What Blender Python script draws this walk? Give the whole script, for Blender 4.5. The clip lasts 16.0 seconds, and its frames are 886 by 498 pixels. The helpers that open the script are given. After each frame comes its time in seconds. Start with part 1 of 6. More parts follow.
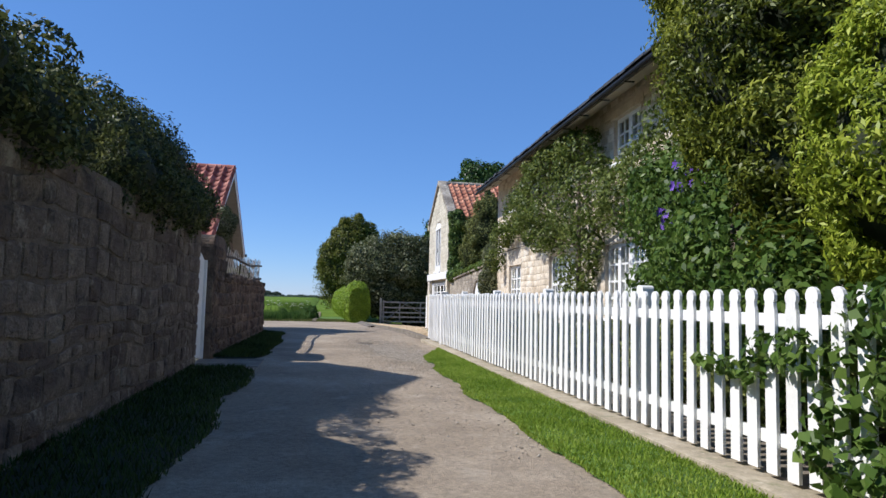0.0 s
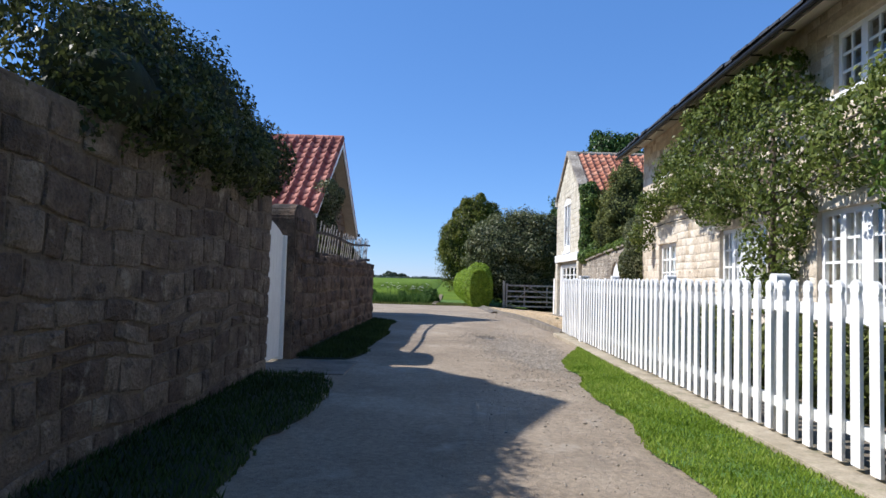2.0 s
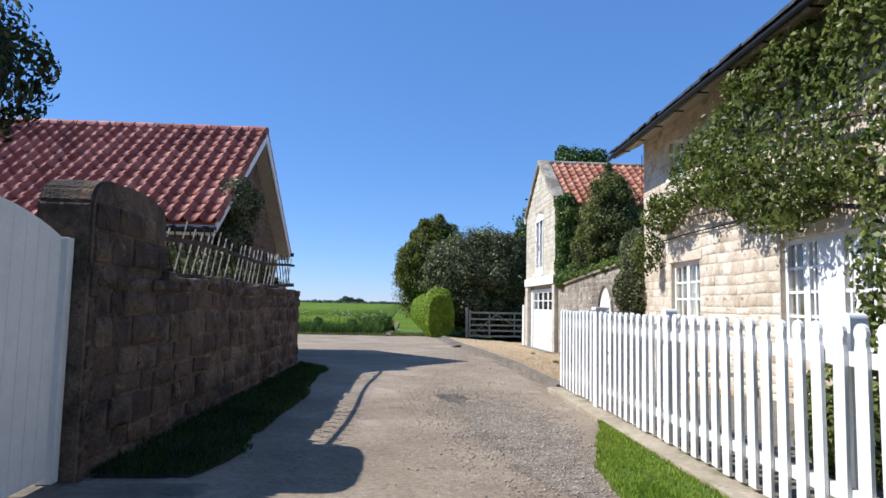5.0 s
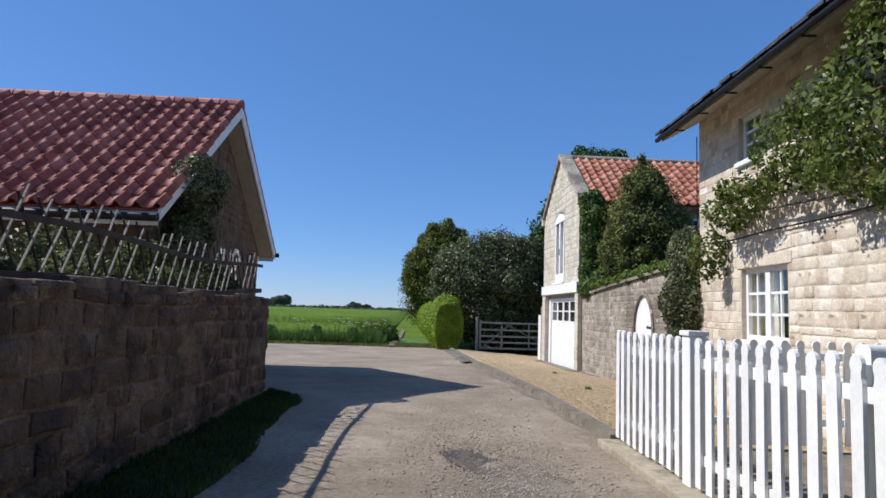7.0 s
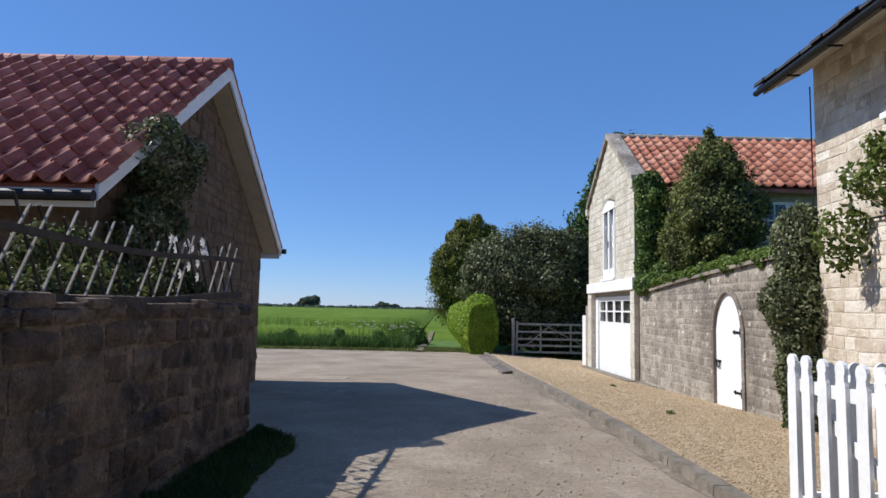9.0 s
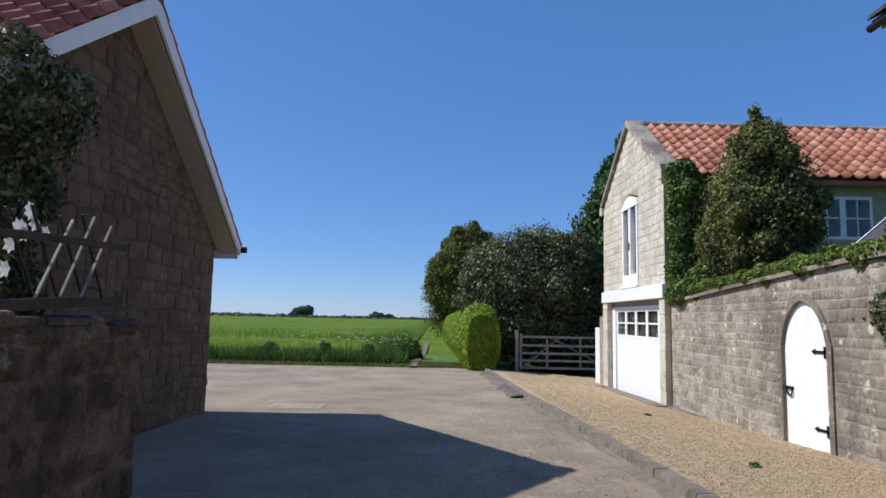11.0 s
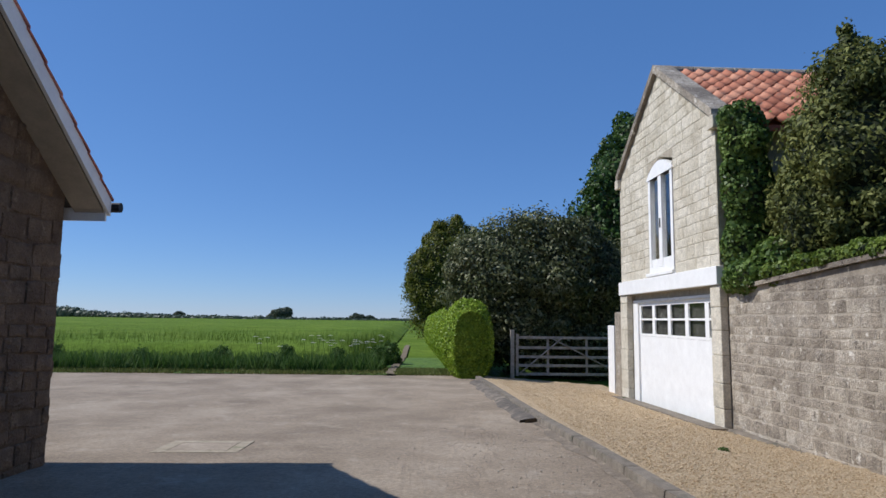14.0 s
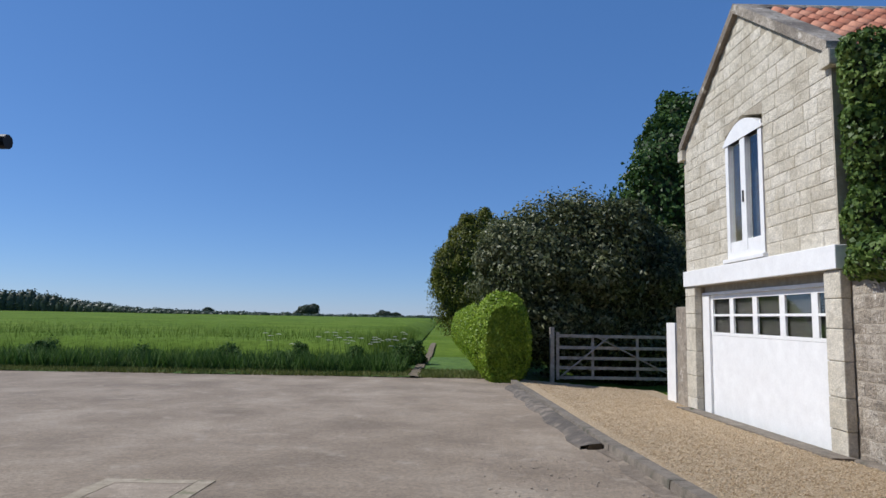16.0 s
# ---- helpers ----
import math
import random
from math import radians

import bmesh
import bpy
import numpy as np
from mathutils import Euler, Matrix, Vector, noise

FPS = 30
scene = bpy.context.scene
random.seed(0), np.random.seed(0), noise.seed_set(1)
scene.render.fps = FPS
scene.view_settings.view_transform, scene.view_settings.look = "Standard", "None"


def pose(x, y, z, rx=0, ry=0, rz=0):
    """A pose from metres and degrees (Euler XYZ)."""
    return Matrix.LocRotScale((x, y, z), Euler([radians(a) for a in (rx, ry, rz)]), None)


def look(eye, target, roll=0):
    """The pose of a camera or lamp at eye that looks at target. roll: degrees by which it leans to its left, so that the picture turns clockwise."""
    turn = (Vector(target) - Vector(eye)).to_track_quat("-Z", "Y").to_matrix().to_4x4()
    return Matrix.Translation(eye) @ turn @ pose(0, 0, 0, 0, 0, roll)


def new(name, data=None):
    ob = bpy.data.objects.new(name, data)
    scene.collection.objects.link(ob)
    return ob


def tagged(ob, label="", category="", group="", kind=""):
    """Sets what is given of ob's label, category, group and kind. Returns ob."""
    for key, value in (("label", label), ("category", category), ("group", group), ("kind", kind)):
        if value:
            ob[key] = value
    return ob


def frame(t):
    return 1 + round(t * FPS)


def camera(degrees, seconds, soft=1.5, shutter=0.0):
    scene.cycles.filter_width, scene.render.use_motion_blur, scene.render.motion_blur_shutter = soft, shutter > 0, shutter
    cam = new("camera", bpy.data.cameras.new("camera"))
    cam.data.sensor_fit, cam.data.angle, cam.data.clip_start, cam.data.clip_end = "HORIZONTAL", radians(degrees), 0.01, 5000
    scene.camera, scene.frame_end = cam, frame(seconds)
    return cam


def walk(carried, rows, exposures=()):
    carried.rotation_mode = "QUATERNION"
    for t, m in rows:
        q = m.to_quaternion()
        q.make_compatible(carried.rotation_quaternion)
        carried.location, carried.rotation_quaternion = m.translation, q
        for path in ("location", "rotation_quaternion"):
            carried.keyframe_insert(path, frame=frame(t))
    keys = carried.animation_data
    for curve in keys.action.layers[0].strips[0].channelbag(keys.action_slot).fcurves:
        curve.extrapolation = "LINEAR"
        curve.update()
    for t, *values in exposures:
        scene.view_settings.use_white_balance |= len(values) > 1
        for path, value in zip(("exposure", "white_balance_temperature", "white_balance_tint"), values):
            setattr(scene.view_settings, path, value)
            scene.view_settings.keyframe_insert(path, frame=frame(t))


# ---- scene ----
cam = camera(69.7, 16.0)
PATH = [
    (0, (0.078, -1.126, 1.764), (0.445, 0.834, 1.921), 1.3),
    (0.5, (0.256, -0.507, 1.741), (0.542, 1.465, 1.906), 1.5),
    (1, (0.325, 0.204, 1.763), (0.489, 2.194, 1.873), 1.5),
    (1.5, (0.331, 0.829, 1.768), (0.339, 2.827, 1.844), 1.7),
    (2, (0.295, 1.487, 1.816), (0.282, 3.485, 1.907), 1.6),
    (2.5, (0.345, 2.076, 1.858), (0.315, 4.075, 1.93), 1.1),
    (3, (0.359, 2.723, 1.882), (0.38, 4.722, 1.946), 1.1),
    (3.5, (0.425, 3.308, 1.879), (0.439, 5.306, 1.945), 1.1),
    (4, (0.423, 4.013, 1.891), (0.375, 6.01, 1.986), 1.4),
    (4.5, (0.414, 4.66, 1.911), (0.53, 6.651, 2.063), 1.2),
    (7, (0.564, 7.844, 2.013), (0.652, 9.833, 2.204), 1.9),
    (7.5, (0.549, 8.435, 2.068), (0.572, 10.429, 2.211), 2.1),
    (8, (0.509, 9.092, 2.049), (0.539, 11.087, 2.185), 2.5),
    (8.5, (0.501, 9.687, 2.077), (0.499, 11.681, 2.239), 1.3),
    (11, (0.449, 12.824, 2.14), (0.467, 14.812, 2.356), 1.2),
    (11.5, (0.406, 13.415, 2.145), (0.514, 15.398, 2.384), 0.5),
    (12, (0.405, 14.067, 2.107), (0.545, 16.047, 2.352), -0.4),
    (12.5, (0.405, 14.687, 2.065), (0.536, 16.665, 2.337), -0.4),
    (13, (0.434, 15.323, 2.063), (0.543, 17.302, 2.327), -0.0),
    (13.5, (0.465, 15.906, 2.059), (0.529, 17.892, 2.283), 0.6),
    (14, (0.465, 16.526, 2.052), (0.543, 18.513, 2.272), 0.7),
    (14.5, (0.481, 17.093, 2.018), (0.522, 19.082, 2.222), 0.6),
    (15, (0.464, 17.699, 2.001), (0.497, 19.687, 2.214), 1.2),
    (15.5, (0.459, 18.262, 1.974), (0.477, 20.253, 2.168), 1.1),
    (16, (0.454, 18.888, 1.993), (0.449, 20.877, 2.204), 1.0),
]
walk(cam, [(t, look(e, a, r)) for t, e, a, r in PATH],
     [(0, 0.28, 5700, 13), (1.5, 0.41, 5700, 13), (3, 0.5, 5700, 13), (5.5, 0.4, 5700, 13), (7, 0.14, 5700, 13), (8.2, 0.19, 5700, 13), (11, 0.1, 5700, 13), (16, -0.12, 5700, 13)])


# ---------- world, sun ----------
world = bpy.data.worlds.new("sky")
scene.world = world
world.use_nodes = True
wn = world.node_tree
sky = wn.nodes.new("ShaderNodeTexSky")
sky.sky_type, sky.sun_disc = "NISHITA", False
sky.sun_elevation, sky.sun_rotation = radians(48), radians(276)
sky.altitude, sky.air_density, sky.dust_density, sky.ozone_density = 0, 0.85, 0.0, 5.0
wn.nodes["Background"].inputs["Strength"].default_value = 0.115
# a clear even blue mixed into the sky model keeps its horizon from going white
blend = wn.nodes.new("ShaderNodeMix")
blend.data_type = "RGBA"
blend.inputs[0].default_value = 0.45
blend.inputs[7].default_value = (0.7, 1.95, 4.5, 1)
wn.links.new(sky.outputs[0], blend.inputs[6])
wn.links.new(blend.outputs[2], wn.nodes["Background"].inputs[0])
sun = new("sun", bpy.data.lights.new("sun", "SUN"))
sun.data.energy, sun.data.angle, sun.data.color = 5.0, radians(0.55), (1.0, 0.91, 0.76)
sun.matrix_basis = look((-30, 5, 34), (-30 + 0.9, 5 - 0.1, 33))


# ---------- small tools ----------
def world_of(ob):
    return (world_of(ob.parent) if ob.parent else Matrix()) @ ob.matrix_basis


def thing(name, at, label, category, group="", kind="", rz=0):
    ob = new(name)
    ob.empty_display_size = 0.2
    ob.matrix_basis = pose(*at, 0, 0, rz)
    return tagged(ob, label, category, group, kind)


def finish(name, me, material, parent=None, label="", local=False):
    ob = new(name, me)
    if material:
        me.materials.append(material)
    if parent:
        ob.parent = parent
        if not local:
            me.transform(world_of(parent).inverted())
    if label:
        ob["label"] = label
    return ob


def part(name, bm, material, parent=None, label="", local=False, smooth=False):
    """One mesh object out of a bmesh, under a thing or a part; world places unless local."""
    me = bpy.data.meshes.new(name)
    bmesh.ops.recalc_face_normals(bm, faces=bm.faces)
    bm.to_mesh(me)
    bm.free()
    if smooth:
        me.shade_smooth()
    return finish(name, me, material, parent, label, local)


def raw(name, verts, faces, material, parent=None, label="", smooth=False):
    """One mesh object out of arrays: all faces with the same number of corners."""
    verts, faces = np.asarray(verts, np.float32), np.asarray(faces, np.int32)
    me = bpy.data.meshes.new(name)
    n, k = faces.shape
    me.vertices.add(len(verts))
    me.vertices.foreach_set("co", verts.ravel())
    me.loops.add(n * k)
    me.loops.foreach_set("vertex_index", faces.ravel())
    me.polygons.add(n)
    me.polygons.foreach_set("loop_start", np.arange(0, n * k, k, dtype=np.int32))
    me.update(calc_edges=True)
    if smooth:
        me.shade_smooth()
    return finish(name, me, material, parent, label)


def box(bm, x0, x1, y0, y1, z0, z1, bevel=0.0):
    m = Matrix.LocRotScale(((x0 + x1) / 2, (y0 + y1) / 2, (z0 + z1) / 2), None, (abs(x1 - x0), abs(y1 - y0), abs(z1 - z0)))
    vs = bmesh.ops.create_cube(bm, size=1, matrix=m)["verts"]
    if bevel:
        es = {e for v in vs for e in v.link_edges}
        bmesh.ops.bevel(bm, geom=list(es), offset=bevel, segments=2, affect="EDGES", profile=0.6)
    return bm


def boxes(*rows, bevel=0.0):
    bm = bmesh.new()
    for r in rows:
        box(bm, *r, bevel=bevel)
    return bm


def prism(bm, outline, shift):
    """A solid between an outline and its copy moved by shift."""
    a = [bm.verts.new(p) for p in outline]
    b = [bm.verts.new(Vector(p) + Vector(shift)) for p in outline]
    n = len(a)
    bm.faces.new(a)
    bm.faces.new(b[::-1])
    for i in range(n):
        bm.faces.new((a[i], b[i], b[(i + 1) % n], a[(i + 1) % n]))
    return bm


def beam(bm, a, b, w, h, up=(0, 0, 1)):
    """A straight bar from a to b, w wide and h high."""
    a, b = Vector(a), Vector(b)
    d = (b - a).normalized()
    s = d.cross(Vector(up)).normalized()
    u = s.cross(d)
    ring = [s * w / 2 + u * h / 2, -s * w / 2 + u * h / 2, -s * w / 2 - u * h / 2, s * w / 2 - u * h / 2]
    return prism(bm, [a + r for r in ring], b - a)


def tube(bm, pts, radii, sides=8):
    """A tapered bent tube."""
    rings = []
    for i, p in enumerate(pts):
        p = Vector(p)
        d = (Vector(pts[min(i + 1, len(pts) - 1)]) - Vector(pts[max(i - 1, 0)])).normalized()
        s = d.orthogonal().normalized()
        t = d.cross(s)
        rings.append([bm.verts.new(p + radii[i] * (math.cos(k * 2 * math.pi / sides) * s + math.sin(k * 2 * math.pi / sides) * t)) for k in range(sides)])
    for a, b in zip(rings, rings[1:]):
        best = min(range(sides), key=lambda j: (a[0].co - b[j].co).length)
        for k in range(sides):
            bm.faces.new((a[k], a[(k + 1) % sides], b[(k + 1 + best) % sides], b[(k + best) % sides]))
    bm.faces.new(rings[0])
    bm.faces.new(rings[-1])
    return bm


# ---------- materials ----------
def nodes_of(name):
    m = bpy.data.materials.new(name)
    m.use_nodes = True
    nt = m.node_tree
    return m, nt, nt.nodes["Principled BSDF"]


def add(nt, kind, links=None, **props):
    n = nt.nodes.new(kind)
    for k, v in props.items():
        n.inputs[k.replace("_", " ")].default_value = v
    for k, v in (links or {}).items():
        nt.links.new(v, n.inputs[k])
    return n


def ramp(nt, source, stops):
    r = nt.nodes.new("ShaderNodeValToRGB")
    els = r.color_ramp.elements
    while len(els) < len(stops):
        els.new(0.5)
    for e, (p, c) in zip(els, stops):
        e.position, e.color = p, (*c, 1)
    nt.links.new(source, r.inputs[0])
    return r.outputs[0]


def mixed(nt, how, fac, a, b):
    n = nt.nodes.new("ShaderNodeMix")
    n.data_type, n.blend_type = "RGBA", how
    for sock, v in ((n.inputs[0], fac), (n.inputs[6], a), (n.inputs[7], b)):
        if isinstance(v, (int, float)):
            sock.default_value = v
        elif isinstance(v, tuple):
            sock.default_value = (*v, 1)
        else:
            nt.links.new(v, sock)
    return n.outputs[2]


def surface(name, stops, scale=3.0, grain=60.0, rough=0.9, bump=0.3, vary="", stain=None, metal=0.0, depth=0.01, grain_mix=0.35, spread=0.45):
    """A weathered surface: broad patches through a colour ramp, fine grain, stains, relief. vary: '' / 'object' / 'island' shifts each piece."""
    m, nt, bsdf = nodes_of(name)
    pos = nt.nodes.new("ShaderNodeNewGeometry")
    big = add(nt, "ShaderNodeTexNoise", {"Vector": pos.outputs["Position"]}, Scale=scale, Detail=6.0, Roughness=0.6)
    fine = add(nt, "ShaderNodeTexNoise", {"Vector": pos.outputs["Position"]}, Scale=grain, Detail=4.0, Roughness=0.65)
    f = big.outputs[0]
    if vary:
        src = nt.nodes.new("ShaderNodeObjectInfo").outputs["Random"] if vary == "object" else pos.outputs["Random Per Island"]
        a = add(nt, "ShaderNodeMath", {0: src})
        a.operation = "MULTIPLY_ADD"
        a.inputs[1].default_value, a.inputs[2].default_value = spread, -spread / 2
        b = add(nt, "ShaderNodeMath", {0: f, 1: a.outputs[0]})
        b.operation = "ADD"
        f = b.outputs[0]
    mid = add(nt, "ShaderNodeTexNoise", {"Vector": pos.outputs["Position"]}, Scale=grain / 5, Detail=5.0, Roughness=0.6)
    col = ramp(nt, f, stops)
    g2 = ramp(nt, mid.outputs[0], [(0.3, (0.6, 0.6, 0.6)), (0.7, (1.25, 1.25, 1.25))])
    col = mixed(nt, "MULTIPLY", grain_mix, col, g2)
    g = ramp(nt, fine.outputs[0], [(0.3, (0.45, 0.45, 0.45)), (0.7, (1.35, 1.35, 1.35))])
    col = mixed(nt, "MULTIPLY", grain_mix, col, g)
    for colour, size, low, high in ([stain] if isinstance(stain, tuple) else stain or []):
        st = add(nt, "ShaderNodeTexNoise", {"Vector": pos.outputs["Position"]}, Scale=size, Detail=8.0, Roughness=0.7)
        s = ramp(nt, st.outputs[0], [(low, (0, 0, 0)), (high, (1, 1, 1))])
        col = mixed(nt, "MIX", s, col, colour)
    nt.links.new(col, bsdf.inputs["Base Color"])
    bsdf.inputs["Roughness"].default_value, bsdf.inputs["Metallic"].default_value = rough, metal
    if bump:
        h0 = add(nt, "ShaderNodeMath", {0: mid.outputs[0], 1: fine.outputs[0]})
        h0.operation = "ADD"
        h = add(nt, "ShaderNodeMath", {0: h0.outputs[0], 1: big.outputs[0]})
        h.operation = "ADD"
        bp = add(nt, "ShaderNodeBump", {"Height": h.outputs[0]}, Strength=bump, Distance=depth)
        nt.links.new(bp.outputs[0], bsdf.inputs["Normal"])
    return m


def foliage(name, dark, mid, light, thin=0.25, rough=0.45):
    m, nt, bsdf = nodes_of(name)
    pos = nt.nodes.new("ShaderNodeNewGeometry")
    big = add(nt, "ShaderNodeTexNoise", {"Vector": pos.outputs["Position"]}, Scale=1.7, Detail=3.0)
    a = add(nt, "ShaderNodeMath", {0: pos.outputs["Random Per Island"]})
    a.operation = "MULTIPLY_ADD"
    a.inputs[1].default_value, a.inputs[2].default_value = 0.6, -0.3
    b = add(nt, "ShaderNodeMath", {0: big.outputs[0], 1: a.outputs[0]})
    b.operation = "ADD"
    col = ramp(nt, b.outputs[0], [(0.2, dark), (0.5, mid), (0.85, light)])
    nt.links.new(col, bsdf.inputs["Base Color"])
    bsdf.inputs["Roughness"].default_value = rough
    bsdf.inputs["Specular IOR Level"].default_value = 0.25
    tr = add(nt, "ShaderNodeBsdfTranslucent", {"Color": col})
    mx = add(nt, "ShaderNodeMixShader", {1: bsdf.outputs[0], 2: tr.outputs[0]})
    mx.inputs[0].default_value = thin
    nt.links.new(mx.outputs[0], nt.nodes["Material Output"].inputs[0])
    return m


def plain(name, colour, rough=0.5, metal=0.0, grain=40.0, amount=0.15):
    c = Vector(colour)
    return surface(name, [(0.3, tuple(c * 0.9)), (0.7, tuple(c * 1.06))], 4, grain, rough, 0.12, metal=metal, grain_mix=amount, depth=0.003)


M_lane = surface("worn_lane", [(0.34, (0.245, 0.192, 0.133)), (0.5, (0.325, 0.258, 0.182)), (0.66, (0.41, 0.335, 0.245))], 0.7, 120, 0.95, 0.9, stain=[((0.2, 0.16, 0.115), 1.3, 0.54, 0.76), ((0.42, 0.36, 0.28), 2.2, 0.56, 0.76), ((0.2, 0.165, 0.125), 26, 0.6, 0.72), ((0.47, 0.42, 0.35), 47, 0.62, 0.7)], depth=0.012, grain_mix=0.7)
M_rubble_road = surface("broken_asphalt", [(0.35, (0.2, 0.16, 0.115)), (0.5, (0.31, 0.255, 0.188)), (0.65, (0.42, 0.355, 0.272))], 3, 80, 0.95, 1.0, stain=[((0.15, 0.122, 0.09), 2.2, 0.52, 0.7), ((0.52, 0.46, 0.375), 30, 0.58, 0.64)], depth=0.03, grain_mix=0.8)
M_pothole = surface("dark_worn_asphalt", [(0.3, (0.09, 0.077, 0.062)), (0.7, (0.19, 0.162, 0.13))], 8, 70, 0.95, 1.0, stain=((0.34, 0.3, 0.24), 26, 0.55, 0.66), depth=0.03, grain_mix=0.6)
M_gravel = surface("golden_gravel", [(0.2, (0.4, 0.275, 0.145)), (0.5, (0.6, 0.455, 0.275)), (0.8, (0.74, 0.61, 0.42))], 30, 90, 0.9, 0.8, vary="island", depth=0.02, grain_mix=0.3, spread=0.6)
M_gravel_bed = surface("golden_gravel_bed", [(0.3, (0.37, 0.26, 0.14)), (0.5, (0.55, 0.415, 0.25)), (0.7, (0.68, 0.555, 0.375))], 38, 120, 0.9, 1.0, depth=0.02, grain_mix=0.4)
M_gutter = surface("damp_gutter_dirt", [(0.3, (0.14, 0.113, 0.083)), (0.7, (0.24, 0.195, 0.142))], 2.2, 60, 0.95, 0.7, stain=((0.3, 0.245, 0.18), 5, 0.5, 0.68), depth=0.015, grain_mix=0.6)
M_cover = surface("dusty_concrete_cover", [(0.3, (0.3, 0.245, 0.178)), (0.7, (0.41, 0.34, 0.255))], 2.2, 70, 0.95, 0.5, depth=0.01, stain=((0.26, 0.208, 0.15), 3, 0.45, 0.62), grain_mix=0.6)
M_tar = surface("old_dark_tar", [(0.3, (0.08, 0.068, 0.055)), (0.7, (0.16, 0.135, 0.105))], 5, 70, 0.9, 0.7, depth=0.01, grain_mix=0.5, stain=((0.24, 0.2, 0.15), 2.5, 0.5, 0.66))
M_earth = surface("dry_earth", [(0.3, (0.14, 0.11, 0.066)), (0.7, (0.22, 0.178, 0.115))], 2, 50, 0.95, 0.5, depth=0.02)
M_turf = surface("short_turf", [(0.3, (0.055, 0.11, 0.014)), (0.55, (0.1, 0.19, 0.022)), (0.75, (0.16, 0.23, 0.045))], 2.5, 90, 0.95, 0.8, depth=0.02, grain_mix=0.6)
M_meadow = surface("crop_land", [(0.3, (0.085, 0.145, 0.016)), (0.55, (0.122, 0.188, 0.025)), (0.75, (0.165, 0.225, 0.038))], 0.12, 6, 0.95, 0.5, depth=0.05, grain_mix=0.6)
M_meadow.node_tree.nodes["Principled BSDF"].inputs["Specular IOR Level"].default_value = 0.05
M_kerb = surface("old_concrete", [(0.3, (0.15, 0.125, 0.095)), (0.7, (0.25, 0.213, 0.165))], 3, 60, 0.92, 0.4, stain=((0.09, 0.085, 0.06), 5, 0.5, 0.66), depth=0.01)
M_chips = surface("pale_chippings", [(0.25, (0.24, 0.2, 0.155)), (0.5, (0.36, 0.31, 0.25)), (0.75, (0.48, 0.43, 0.36))], 20, 90, 0.9, 0.4, vary="island", depth=0.01)
M_plinth = surface("pale_concrete", [(0.3, (0.27, 0.225, 0.15)), (0.7, (0.42, 0.36, 0.265))], 3, 60, 0.92, 0.4, stain=[((0.17, 0.165, 0.085), 4, 0.54, 0.68), ((0.5, 0.44, 0.34), 11, 0.6, 0.7)], depth=0.01)
# Pale lath colour that paints in sun catching one slant of the trellis.
M_sunlit_lath = surface("sunlit_lath", [(0.3, (0.2, 0.17, 0.135)), (0.7, (0.4, 0.365, 0.315))], 6, 60, 0.8, 0.3, depth=0.004)
M_stone_w = surface("rubble_sandstone", [(0.15, (0.085, 0.055, 0.038)), (0.38, (0.175, 0.122, 0.083)), (0.62, (0.26, 0.194, 0.134)), (0.88, (0.37, 0.294, 0.21))], 3.2, 45, 0.95, 1.0, spread=0.42, vary="object", stain=[((0.068, 0.051, 0.039), 2.0, 0.53, 0.68), ((0.4, 0.338, 0.252), 4.5, 0.58, 0.7), ((0.08, 0.061, 0.045), 8, 0.57, 0.68)], depth=0.04, grain_mix=0.65)
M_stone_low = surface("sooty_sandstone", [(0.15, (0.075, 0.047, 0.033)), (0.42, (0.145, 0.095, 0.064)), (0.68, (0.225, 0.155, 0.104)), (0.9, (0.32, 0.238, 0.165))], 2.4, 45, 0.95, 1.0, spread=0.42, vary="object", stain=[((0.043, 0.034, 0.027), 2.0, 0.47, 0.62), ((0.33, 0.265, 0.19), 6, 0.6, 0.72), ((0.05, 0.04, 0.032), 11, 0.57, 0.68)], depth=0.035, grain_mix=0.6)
M_mortar_w = surface("dark_mortar", [(0.3, (0.13, 0.094, 0.066)), (0.7, (0.24, 0.183, 0.13))], 3, 60, 0.95, 0.9, depth=0.02, stain=((0.07, 0.055, 0.043), 2.4, 0.52, 0.7))
M_stone_h = surface("honey_limestone", [(0.2, (0.46, 0.37, 0.26)), (0.42, (0.62, 0.525, 0.4)), (0.7, (0.73, 0.645, 0.52)), (0.9, (0.78, 0.72, 0.61))], 2.6, 40, 0.92, 0.7, vary="object", stain=[((0.33, 0.27, 0.195), 3, 0.58, 0.78), ((0.72, 0.66, 0.55), 6, 0.55, 0.68)], depth=0.014, spread=0.55)
M_stone_hr = surface("honey_limestone_rest", [(0.2, (0.46, 0.37, 0.26)), (0.42, (0.62, 0.525, 0.4)), (0.7, (0.73, 0.645, 0.52)), (0.9, (0.78, 0.72, 0.61))], 2.6, 40, 0.92, 0.7, vary="island", stain=[((0.33, 0.27, 0.195), 3, 0.58, 0.78), ((0.72, 0.66, 0.55), 6, 0.55, 0.68)], depth=0.012, spread=0.55)
M_mortar_h = surface("pale_mortar", [(0.3, (0.52, 0.44, 0.335)), (0.7, (0.66, 0.58, 0.465))], 4, 60, 0.95, 0.5, depth=0.012)
M_stone_g = surface("cream_limestone", [(0.18, (0.42, 0.365, 0.27)), (0.42, (0.57, 0.52, 0.41)), (0.68, (0.66, 0.61, 0.5)), (0.9, (0.72, 0.68, 0.575))], 2.2, 40, 0.9, 0.7, vary="object", stain=[((0.33, 0.29, 0.22), 2.4, 0.56, 0.74), ((0.25, 0.215, 0.16), 9, 0.6, 0.74)], depth=0.018, spread=0.25, grain_mix=0.45)
